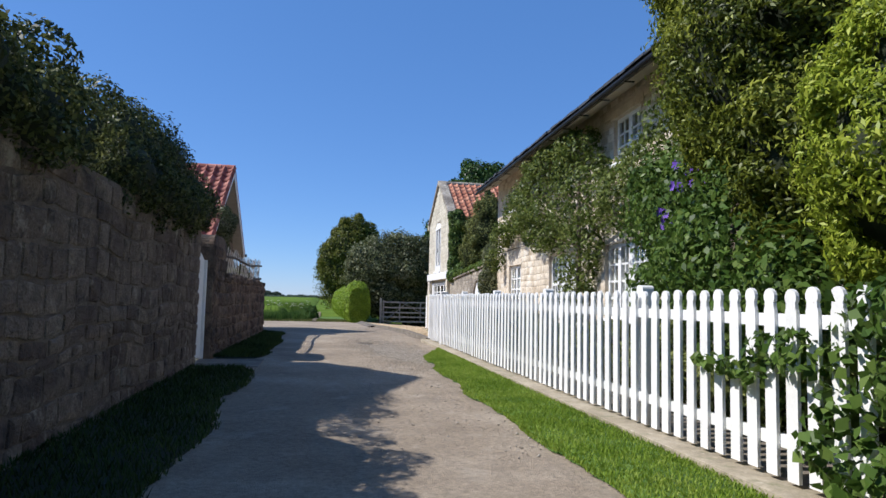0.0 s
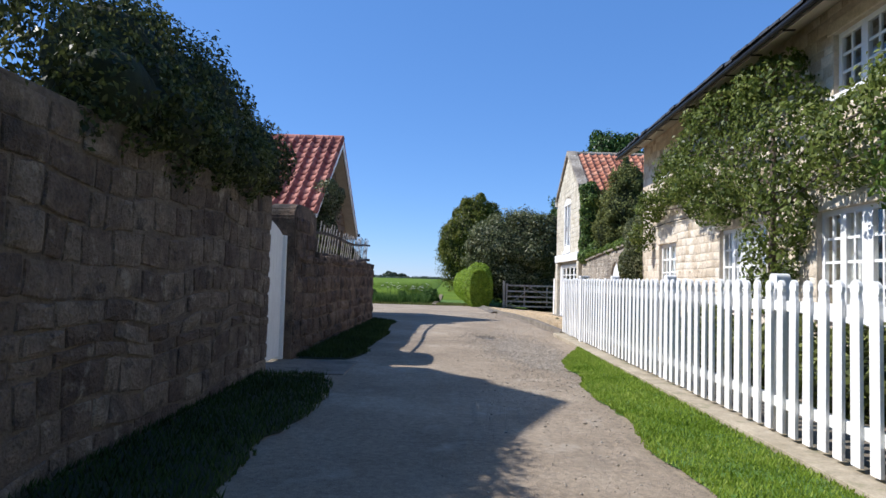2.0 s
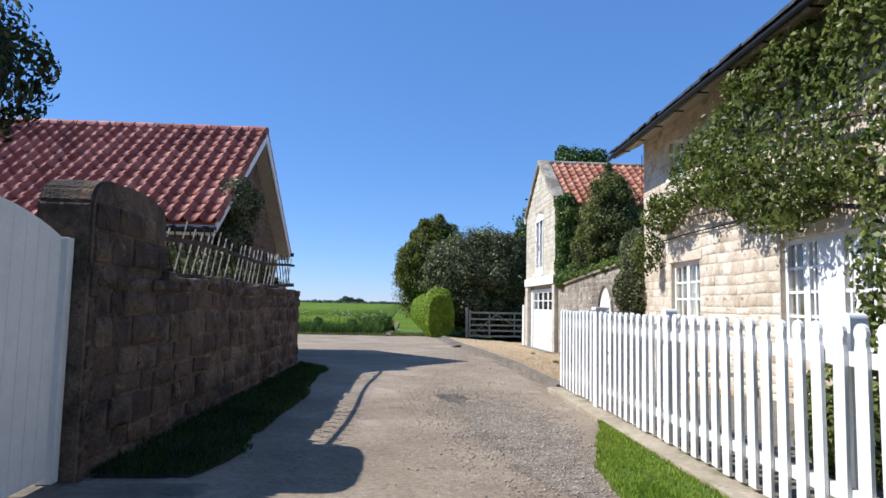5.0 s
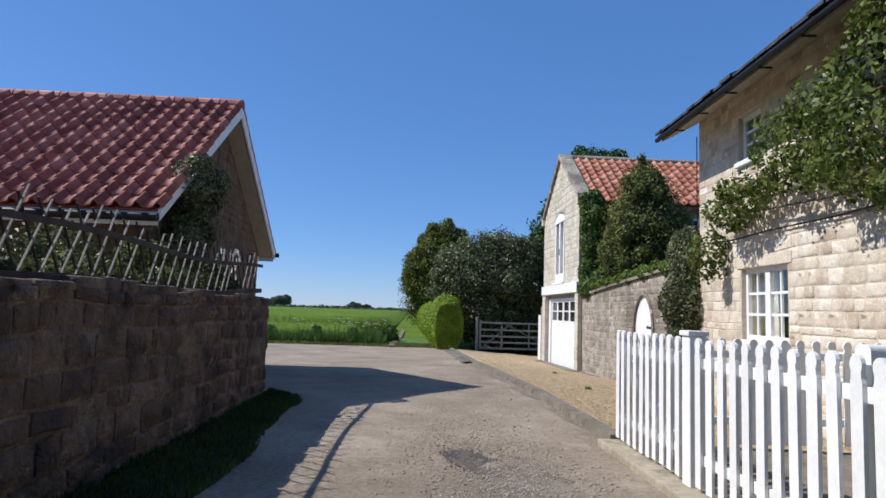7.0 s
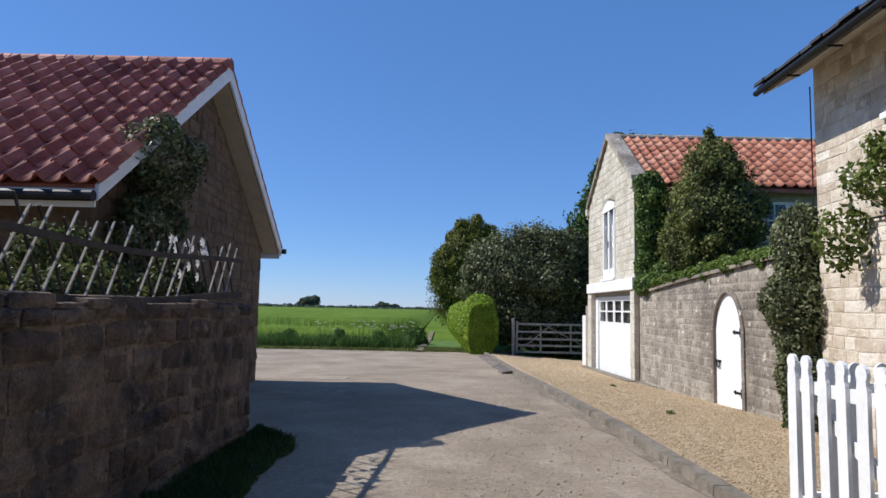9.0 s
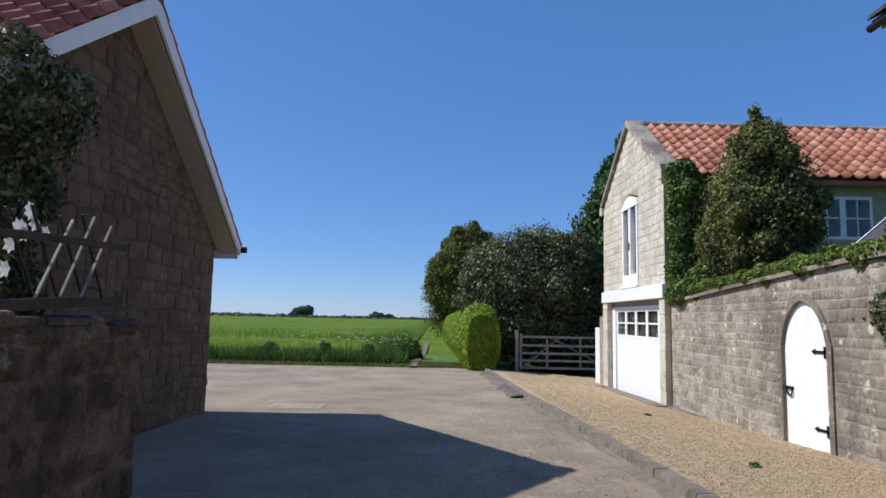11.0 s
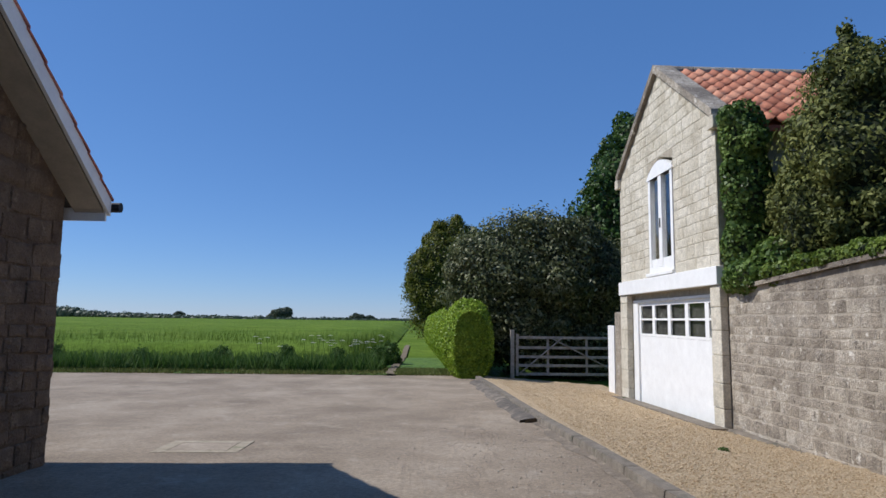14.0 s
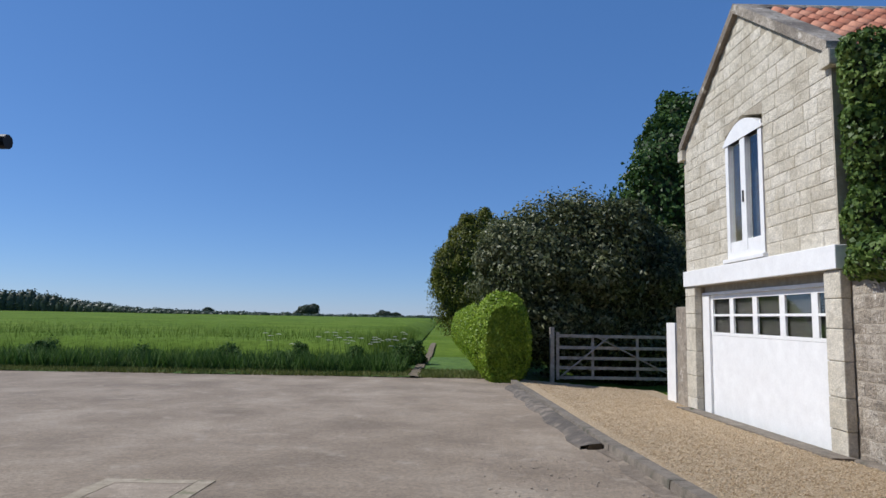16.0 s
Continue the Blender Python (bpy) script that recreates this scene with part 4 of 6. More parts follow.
# ---------- garage house ----------
def garage_house():
    h = thing("garage_house", (8, 29.7, 0.2), "cream limestone house with garage below and orange pantile roof", "house")
    x0, y0, y1, ym = 5.62, 27.16, 32.42, 29.75
    ze, zr = 5.62, 7.45
    # body with the garage recess: piers, upper wall, sides, back
    bm = bmesh.new()
    box(bm, x0, x0 + 0.5, y0, 27.5, -0.2, 2.69)
    box(bm, x0, x0 + 0.5, 31.95, y1, -0.2, 2.69)
    box(bm, x0 + 0.18, x0 + 0.5, 27.5, 31.95, 2.55, 2.69)
    prism(bm, [(x0, y0, 2.69), (x0, 29.04, 2.69), (x0, 29.04, 5.4), (x0, ym, 5.6), (x0, ym, zr), (x0, y0, ze)], (0.5, 0, 0))
    prism(bm, [(x0, 30.4, 2.69), (x0, y1, 2.69), (x0, y1, ze), (x0, ym, zr), (x0, ym, 5.6), (x0, 30.4, 5.4)], (0.5, 0, 0))
    box(bm, x0, x0 + 0.5, 29.04, 30.4, 2.69, 3.1)
    box(bm, x0 + 0.5, 15, y0, y0 + 0.4, -0.2, 4.12)
    box(bm, x0 + 0.5, 9.05, y0, y0 + 0.4, 4.12, 5.12)
    box(bm, 10.45, 15, y0, y0 + 0.4, 4.12, 5.12)
    box(bm, x0 + 0.5, 15, y0, y0 + 0.4, 5.12, 5.6)
    box(bm, x0 + 0.5, 15, y1 - 0.4, y1, -0.2, 5.6)
    bmesh.ops.remove_doubles(bm, verts=bm.verts, dist=0.0005)
    wall = part("wall", bm, M_mortar_g, h)
    holes = [(0.3, 4.83, -1, 2.86), (1.86, 3.26, 2.5, 5.32)]

    def gable(a, b):
        z = 0.1 + (a + b) / 2 + 0.08
        k = 0 if z < ze else (z - ze) / (zr - ze)
        return [(0.02 + k * (ym - y0), (y1 - y0) - 0.02 - k * (y1 - ym))] if k < 0.95 else []
    masonry(wall, (x0, y0, 0.1), (0, 1, 0), (-1, 0, 0), 7.3, cut(gable, holes), (0.17, 0.27), (0.22, 0.6), 0.009, M_stone_g, stone_meshes(12, 0.12, 0.15, 4), 17, 300, M_stone_g, joint=0.005, tilt_most=0.012, wave=0.006)
    # lintel, sill stones, kneelers, coping
    part("lintel", boxes((x0 - 0.08, x0 + 0.17, 27.14, 32.42, 2.7, 3.02), bevel=0.012), M_white, h, "white painted wide timber lintel")
    for s, ya in ((-1, y0), (1, y1)):
        bm = bmesh.new()
        d = -0.06 if s < 0 else 0.06
        prism(bm, [(x0 - 0.09, ya + d, ze - 0.02), (x0 - 0.09, ya + d, ze + 0.15), (x0 - 0.09, ym, zr + 0.2), (x0 - 0.09, ym, zr + 0.02)], (0.42, 0, 0))
        part("gable_coping", bm, M_stone_a, h)
        part("kneeler", boxes((x0 - 0.1, x0 + 0.3, ya - 0.12, ya + 0.12, ze - 0.2, ze + 0.03), bevel=0.02), M_stone_g, h)
    # garage door
    g = part("garage_door", boxes((5.79, 5.82, 27.42, 31.9, 0.12, 1.72), bevel=0.003), M_white, h, "white up-and-over garage door with small panes")
    part("door_jamb", boxes((5.74, 5.84, 31.62, 31.95, 0.1, 2.5), bevel=0.006), M_white, g)
    part("door_head", boxes((5.74, 5.84, 27.4, 31.95, 2.503, 2.56), bevel=0.006), M_white, g)
    ys = np.linspace(27.2, 31.62, 6)
    for z0, z1 in ((1.724, 1.78), (2.09, 2.13), (2.42, 2.5)):
        part("rail", boxes((5.785, 5.82, 27.4, 31.62, z0, z1), bevel=0.003), M_white, g)
    for y in ys[1:]:
        part("stile", boxes((5.781, 5.822, y - 0.1, y + 0.06, 1.781, 2.418), bevel=0.003), M_white, g)
    for i in range(5):
        for z in (1.78, 2.13):
            part("pane", boxes((5.80, 5.806, max(27.41, ys[i] + 0.06), ys[i + 1] - 0.1, z, z + 0.3)), M_glass, g).visible_shadow = False
    # sheet behind the panes, its darkness painted on for the unlit garage
    part("interior", boxes((5.86, 5.88, 27.3, 32.0, 0.1, 2.6)), M_dark, h, "near-black sheet standing for the unlit garage")
    # tall arched window over the garage
    w = part("window", ring(5.6, 5.7, 29.05, 30.39, 3.1, 5.3, 0.12), M_white, h, "tall white arched window of two lights")
    part("mullion", boxes((5.597, 5.7, 29.63, 29.81, 3.22, 5.18), bevel=0.006), M_white, w)
    for a, b in ((29.17, 29.63), (29.81, 30.27)):
        part("bottom_rail", boxes((5.61, 5.69, a, b, 3.22, 3.4), bevel=0.004), M_white, w)
    bm = bmesh.new()
    arc = [(5.58, 29.0 + 1.44 * t, 5.2 + 0.3 * math.sin(math.pi * t) ** 0.8) for t in np.linspace(0, 1, 13)]
    prism(bm, [(5.58, 30.44, 5.18), (5.58, 29.0, 5.18)] + arc, (0.14, 0, 0))
    part("arched_head", bm, M_white, w)
    part("sill", boxes((5.53, 5.7, 28.98, 30.46, 3.03, 3.1), bevel=0.01), M_white, w)
    for a, b in ((29.17, 29.63), (29.81, 30.28)):
        part("pane", boxes((5.655, 5.662, a, b, 3.4, 5.14)), M_glass, w).visible_shadow = False
        part("curtain", boxes((5.85, 5.87, a + 0.3, b - 0.02, 3.2, 5.15)), M_curtain, w)
    part("latch", boxes((5.575, 5.6, 29.7, 29.73, 4.05, 4.25), bevel=0.004), M_iron, w)
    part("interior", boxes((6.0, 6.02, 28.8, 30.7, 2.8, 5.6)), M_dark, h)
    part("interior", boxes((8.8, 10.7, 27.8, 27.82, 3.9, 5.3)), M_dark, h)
    # casement in the flank
    bm = ring(-0.08, 0.0, 9.05, 10.45, 4.12, 5.12, 0.07)
    bm.transform(Matrix(((0, 1, 0, 0), (-1, 0, 0, 27.17), (0, 0, 1, 0), (0, 0, 0, 1))))
    w = part("window", bm, M_white, h, "white casement window with small panes")
    part("mullion", boxes((9.68, 9.82, 27.165, 27.25, 4.19, 5.05), bevel=0.004), M_white, w)
    for a, b in ((9.12, 9.68), (9.82, 10.38)):
        part("glazing_bar", boxes((a, b, 27.18, 27.23, 4.6, 4.63)), M_white, w)
        part("glazing_bar", boxes(((a + b) / 2 - 0.015, (a + b) / 2 + 0.015, 27.182, 27.228, 4.19, 5.05)), M_white, w)
    part("pane", boxes((9.12, 9.68, 27.2, 27.206, 4.2, 5.04)), M_glass, w).visible_shadow = False
    part("pane", boxes((9.82, 10.38, 27.2, 27.206, 4.2, 5.04)), M_glass, w).visible_shadow = False
    # roof
    for ya in (26.86, 32.72):
        bm = bmesh.new()
        prism(bm, [(5.95, ya, 5.42), (5.95, ym, 7.5), (5.95, ym, 7.36), (5.95, ya, 5.32)], (9.2, 0, 0))
        roof = part("roof", bm, M_tile_lr, h, "orange clay pantile roof slope")
        if ya < ym:
            tiling(roof, (5.95, 26.84, 5.42), (1, 0, 0), (0, 2.91, 2.08), 9.2, 3.55, 0.3, 0.34, M_tile_g, M_tile_g, 300, 4)
    bm = bmesh.new()
    for i in range(20):
        prism(bm, [(5.95 + i * 0.45, ym + 0.13 * math.cos(a), 7.5 + 0.13 * math.sin(a)) for a in np.linspace(-0.2, math.pi + 0.2, 9)], (0.43, 0, 0))
    part("ridge_tiles", bm, M_stone_a, h)
    # dressed blocks up both piers and a concrete sill before the door
    rng = random.Random(37)
    for ya, yb in ((27.14, 27.5), (31.95, 32.44)):
        z = gz(5.6, ya) - 0.05
        while z < 2.62:
            hh = min(rng.uniform(0.28, 0.5), 2.69 - z)
            j = rng.uniform(0, 0.012)
            part("quoin", boxes((x0 - 0.028 - j, x0 + 0.1, ya - j, yb - 0.004, z, z + hh - 0.008), bevel=0.014), M_stone_g, h)
            z += hh
    bm = bmesh.new()
    prism(bm, [(5.3, 27.0, -0.3), (5.62, 27.0, -0.3), (5.62, 27.0, gz(5.6, 27) + 0.075), (5.3, 27.0, gz(5.3, 27) + 0.06)], (0, 5.3, gz(5.5, 32.3) - gz(5.5, 27)))
    part("door_sill", bm, M_kerb, h, "worn grey concrete sill")
    return h


garage_house()


# ---------- garden wall with the arched door ----------
def arch_wall():
    xw, ya, yb = 5.74, 18.9, 27.15
    top = lambda y: float(np.interp(y, [18.9, 20.3, 21.5, 24, 26.4, 27.2], [3.0, 2.98, 2.92, 2.78, 2.61, 2.56]))
    d0, d1, spring, head = 21.42, 22.56, 1.85, 2.5
    arch = [(d1 - (d1 - d0) * t, spring + (head - spring) * (1 - abs(2 * t - 1) ** 1.9) ** 0.62) for t in np.linspace(0, 1, 21)]
    bm = bmesh.new()
    prism(bm, [(xw, ya, -0.1), (xw, d0, -0.1), (xw, d0, top(d0)), (xw, ya, top(ya))], (0.4, 0, 0))
    prism(bm, [(xw, d1, -0.1), (xw, yb, -0.1), (xw, yb, top(yb)), (xw, d1, top(d1))], (0.4, 0, 0))
    for (p, q), (r, s) in zip(arch, arch[1:]):
        prism(bm, [(xw, p, q), (xw, p, top(p)), (xw, r, top(r)), (xw, r, s)], (0.4, 0, 0))
    wall = tagged(part("wall_east", bm, M_mortar_a), "grey weathered coursed stone wall with an arched doorway", "wall", kind="structure")

    def rows(a, b):
        out = [(0, yb - ya)]
        zt = b + 0.05
        lim = float(np.interp(zt, [2.56, 2.61, 2.78, 2.92, 2.98, 3.0], [27.2, 26.4, 24, 21.5, 20.3, 18.9])) if zt > 2.56 else yb
        out = [(0, min(yb, lim) - ya)]
        z = (a + b) / 2 + 0.05
        k = 0.0 if z < spring else (z - spring) / (head + 0.12 - spring)
        if k < 1:
            half = (d1 - d0) / 2 + 0.12 if k == 0 else ((d1 - d0) / 2 + 0.12) * math.sqrt(max(0, 1 - k ** 2))
            c = (d0 + d1) / 2 - ya
            out = cut(lambda p, q: out, [])(a, b)
            res = []
            for p, q in out:
                if p < c - half:
                    res.append((p, min(q, c - half)))
                if q > c + half:
                    res.append((c + half, q))
            out = res
        return out
    masonry(wall, (xw, ya, 0.05), (0, 1, 0), (-1, 0, 0), 2.95, rows, (0.12, 0.2), (0.13, 0.32), 0.0065, M_stone_a, stone_meshes(14, 0.42, 0.3, 6), 23, 300, M_stone_ar, joint=0.006, tilt_most=0.03, wave=0.006, key=lambda s: -s[0])
    # dressed surround
    bm = bmesh.new()
    c = ((d0 + d1) / 2, spring - 0.3)
    edge = [(d1, 0.2), (d1, 0.75), (d1, 1.3)] + arch + [(d0, 1.3), (d0, 0.75), (d0, 0.2)]
    edge = [(y + (c[0] - y) * 0.012, z - (0.006 if z > spring else 0)) for y, z in edge]
    for (p, q), (r, s) in zip(edge, edge[1:]):
        def outw(y, z):
            if z <= spring:
                return (y + (0.11 if y > c[0] else -0.11), z)
            v = Vector((y - c[0], z - c[1])).normalized() * 0.11
            return (y + v.x, z + v.y)
        prism(bm, [(xw - 0.03, p, q), (xw - 0.03, *outw(p, q)), (xw - 0.03, *outw(r, s)), (xw - 0.03, r, s)], (0.1, 0, 0))
    part("door_surround", bm, M_stone_a, wall, "dressed stone door surround")
    bm = bmesh.new()
    y = ya
    rng = random.Random(2)
    while y < yb - 0.05:
        l = min(rng.uniform(0.5, 0.9), yb - y)
        prism(bm, [(xw - 0.07, y, top(y) + 0.002), (xw + 0.44, y, top(y) + 0.002), (xw + 0.44, y, top(y) + 0.07), (xw - 0.07, y, top(y) + 0.065)], (0, l - 0.012, top(y + l) - top(y)))
        y += l
    part("coping", bm, M_stone_a, wall)
    # base course
    part("plinth", boxes((5.5, 5.74, 18.9, 21.3, 0.1, 0.42), (5.56, 5.74, 22.7, 27.0, 0.1, 0.33), bevel=0.03), M_kerb, wall)
    d = thing("arched_door", (5.9, 21.99, 0.3), "white painted round-arched plank door with black iron fittings, closed", "door", kind="structure")
    bm = bmesh.new()
    prism(bm, [(5.77, d0 + 0.01, 0.3), (5.77, d1 - 0.01, 0.3)] + [(5.77, y + (-0.01 if y > 22 else 0.01), z - 0.008) for y, z in arch], (0.05, 0, 0))
    part("door_leaf", bm, M_white, d)
    part("threshold", boxes((5.66, 6.0, d0, d1, 0.1, 0.3), bevel=0.015), M_kerb, d)
    for z in (0.72, 1.78):
        bm = bmesh.new()
        box(bm, 5.755, 5.768, d0 + 0.02, d0 + 0.34, z - 0.02, z + 0.02)
        box(bm, 5.755, 5.768, d0 + 0.029, d0 + 0.14, z - 0.08, z + 0.08)
        prism(bm, [(5.755, d0 + 0.34, z - 0.04), (5.755, d0 + 0.34, z + 0.04), (5.755, d0 + 0.43, z)], (0.013, 0, 0))
        part("hinge", bm, M_iron, d, "black iron strap hinge")
    bm = bmesh.new()
    box(bm, 5.75, 5.768, d1 - 0.22, d1 - 0.02, 1.2, 1.24)
    for i in range(12):
        a, b = i * math.pi / 6, (i + 1) * math.pi / 6
        beam(bm, (5.745, d1 - 0.14 + 0.065 * math.cos(a), 1.17 + 0.065 * math.sin(a)), (5.745, d1 - 0.14 + 0.065 * math.cos(b), 1.17 + 0.065 * math.sin(b)), 0.018, 0.018, (1, 0, 0))
    part("ring_latch", bm, M_iron, d, "black iron ring latch")
    return wall


arch_wall()


# ---------- long stone house behind the fence ----------
HOUSE = thing("stone_house", (5.48, 14, 0.72), "two storey honey limestone house with white casement windows", "house", rz=-2.0)


def long_house():
    """In the house's own axes: x into the house, y along its front, z up from the lane."""
    h = HOUSE
    wins = [(2.12, 3.41, 1.0, 2.07), (-2.36, -0.42, 0.75, 2.14), (-5.8, -3.8, 0.75, 2.14), (2.76, 3.44, 3.74, 4.46), (-5.3, -4.2, 3.62, 4.46), (-1.9, -0.8, 3.62, 4.46)]
    ya, yb, zt = -16.0, 4.95, 4.95
    bm = bmesh.new()
    # front wall cut by its windows: bands between all window edges
    zs = sorted({-0.4, zt, *[w[2] for w in wins], *[w[3] for w in wins]})
    for z0, z1 in zip(zs, zs[1:]):
        cur = ya
        for a, b, c, d in sorted(w for w in wins if w[2] < z1 - 0.01 and w[3] > z0 + 0.01):
            box(bm, 0, 0.45, cur, a, z0, z1)
            cur = b
        box(bm, 0, 0.45, cur, yb, z0, z1)
    box(bm, 0.45, 6, yb - 0.4, yb, -0.4, zt)
    box(bm, 0.45, 6, ya, ya + 0.4, -0.4, zt)
    prism(bm, [(0, yb, zt), (6, yb, zt), (3, yb, zt + 1.75)], (0, -0.4, 0))
    bmesh.ops.remove_doubles(bm, verts=bm.verts, dist=0.0005)
    wall = part("wall", bm, M_mortar_h, h, local=True)
    W = world_of(h)
    along, out = (W.to_3x3() @ Vector((0, 1, 0))), (W.to_3x3() @ Vector((-1, 0, 0)))
    free = lambda a, b: [(6.0, yb - ya)]
    holes = [(a - ya - 0.02, b - ya + 0.02, c + 0.4 - 0.02, d + 0.4 + 0.16) for a, b, c, d in wins]
    masonry(wall, W @ Vector((0, ya, -0.4)), along, out, zt + 0.4, cut(free, holes), (0.1, 0.21), (0.16, 0.44), 0.007, M_stone_h, stone_meshes(12, 0.22, 0.1, 7), 29, 300, M_stone_hr, joint=0.006, tilt_most=0.015, wave=0.008, key=lambda s: -s[0])
    for a, b, c, d in wins:
        f = 0.07
        n = 4 if b - a > 1.6 else 2 if b - a > 0.9 else 1
        step = (b - a) / n
        win = part("window", ring(0.07, 0.13, a, b, c, d, f), M_white, h, "white painted casement window with small panes", local=True)
        rows = 4 if d - c > 1.2 else 3
        zs = np.linspace(c + f, d - f, rows + 1)
        for k in range(1, n):
            t = 0.25 if (a, k) == (-2.36, 2) else 0.11 if (n == 4 and k == 2) else 0.065
            part("mullion", boxes((0.065, 0.13, a + k * step - t, a + k * step + t, c + f, d - f), bevel=0.004), M_white, win, local=True)
        for k in range(n):
            e = 0.25 if a == -2.36 else 0.11
            p, q = a + k * step + (e if n == 4 and k == 2 else 0.055), a + (k + 1) * step - (e if n == 4 and k == 1 else 0.055)
            m = (p + q) / 2
            part("glazing_bar", boxes((0.08, 0.115, m - 0.018, m + 0.018, c + f, d - f)), M_white, win, local=True)
            for z in zs[1:-1]:
                part("glazing_bar", boxes((0.082, 0.113, p, q, z - 0.018, z + 0.018)), M_white, win, local=True)
            for z0, z1 in zip(zs, zs[1:]):
                for u0, u1 in ((p, m - 0.018), (m + 0.018, q)):
                    part("pane", boxes((0.095, 0.101, u0, u1, z0 + 0.018, z1 - 0.018)), M_glass, win, local=True).visible_shadow = False
        part("sill", boxes((-0.06, 0.07, a - 0.06, b + 0.06, c - 0.08, c - 0.003), bevel=0.01), M_white, win, local=True)
        part("lintel_stone", boxes((-0.02, 0.14, a - 0.12, b + 0.12, d + 0.003, d + 0.17), bevel=0.012), M_stone_hr, win, local=True)
        for s in (a + 0.08, b - 0.46):
            bm = bmesh.new()
            prism(bm, [(0.32 + 0.025 * math.sin(k * 1.5), s + 0.02 * k, c + 0.02) for k in range(20)] + [(0.335 + 0.025 * math.sin(k * 1.5), s + 0.02 * k, c + 0.02) for k in reversed(range(20))], (0, 0, d - c - 0.05))
            part("curtain", bm, M_curtain, win, "white gathered curtain", local=True)
        # black sheet behind the glass in place of a dim room
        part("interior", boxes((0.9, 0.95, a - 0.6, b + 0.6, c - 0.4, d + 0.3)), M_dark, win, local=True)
    # eaves: boarded underside, gutter, slates
    ye = yb + 0.16
    bm = bmesh.new()
    prism(bm, [(-0.62, ya, 4.510), (-0.62, ya, 4.580), (0.0, ya, 4.920), (0.0, ya, 4.850)], (0, ye - ya, 0))
    part("soffit", bm, M_soffit, h, "cream painted boarded eaves, toned down for shade", local=True)
    bm = bmesh.new()
    prism(bm, [(-0.68, ya, 4.560), (-0.68, ya, 4.630), (3, ya, 6.81), (3, ya, 6.72)], (0, ye - ya + 0.06, 0))
    roof = part("roof", bm, M_slate, h, "dark slate roof", local=True)
    bm = bmesh.new()
    prism(bm, [(6.7, ya, 4.560), (6.7, ya, 4.630), (3, ya, 6.81), (3, ya, 6.72)], (0, ye - ya + 0.06, 0))
    part("roof", bm, M_slate, h, local=True)
    rng = random.Random(6)
    y = ya
    while y < ye:
        w = rng.uniform(0.26, 0.34)
        x = -0.73 + rng.uniform(-0.025, 0.015)
        bm = bmesh.new()
        prism(bm, [(x, y, 4.620), (x, y, 4.650 + rng.uniform(0, 0.02)), (-0.3, y, 4.890), (-0.3, y, 4.860)], (0, min(w, ye + 0.06 - y) - 0.008, 0))
        part("slate", bm, M_slate, roof, local=True)
        y += w
    bm = bmesh.new()
    tube(bm, [(-0.69, ya, 4.550), (-0.69, ye + 0.08, 4.550)], [0.042, 0.042], 10)
    part("gutter", bm, M_iron, h, local=True)
    for y in np.arange(-8, 5, 0.95):
        bm = bmesh.new()
        beam(bm, (-0.66, y, 4.510), (-0.5, y, 4.513), 0.03, 0.02)
        part("gutter_bracket", bm, M_iron, h, local=True)
    bm = bmesh.new()
    tube(bm, [(-0.02, yb + 0.06, 0.0), (-0.02, yb + 0.06, 4.6)], [0.009, 0.009], 8)
    part("downpipe", bm, M_iron, h, local=True)
    # a cable along the front
    bm = bmesh.new()
    tube(bm, [(-0.045, -3 + i * 0.8, 2.55 + 0.012 * math.sin(i * 2.1)) for i in range(10)], [0.012] * 10, 5)
    part("cable", bm, M_iron, h, "thin dark cable along the wall", local=True)


long_house()


# ---------- hedges, shrubs, trees ----------
def left_hedge():
    rng = np.random.default_rng(50)
    blobs = []
    for y in np.arange(-7, 8.4, 0.75):
        top = float(np.interp(y, [-7, 1, 2.5, 4, 6, 7.6, 8.7], [3.7, 3.6, 3.42, 3.5, 3.88, 3.95, 3.5])) + rng.uniform(-0.1, 0.1)
        blobs.append(((-2.1 + rng.uniform(-0.1, 0.1), y, (top + 2.35) / 2), (0.5 + rng.uniform(-0.08, 0.08), 0.85, (top - 2.35) / 2)))
        if rng.uniform() < 0.7:
            blobs.append(((-1.75, y + 0.3, 2.85 + rng.uniform(-0.08, 0.12)), (0.3, 0.5, 0.32)))
    blobs.append(((-2.0, 8.6, 3.15), (0.5, 0.4, 0.5)))
    return bush("hedge", (-2.1, 3, 0.7), blobs, 1.4, 0.048, M_leaf_hedge, "overgrown dark privet hedge hanging over the garden wall", "hedge", 51, fuzz=0.16, lumps=0.16, freq=3.2, core_scale=0.7, rows=lambda b: b[0][1] > 4.4, hollow=lambda b: 3.6 < b[0][1] < 5.3, gaps=lambda P: (wobble(P, 6.5) < np.where(np.abs(P[:, 1] - 4.4) < 1.0, 0.42, 2.0)),
                stems=[([(-2.3, y, 0.6), (-2.25, y + 0.1, 2.6)], [0.07, 0.04]) for y in (-4, 0, 4, 8)])


left_hedge()


def topiary(name, blobs, n, size, mat, label, seed, trunk):
    bush(name, trunk[0][0], blobs, n, size, mat, label, "yew", seed, wide=0.35, fuzz=0.15, lumps=0.17, freq=5, sub=12, gaps=lambda P: wobble(P, 9.0) < 0.5, stems=[trunk], droop=0.0)


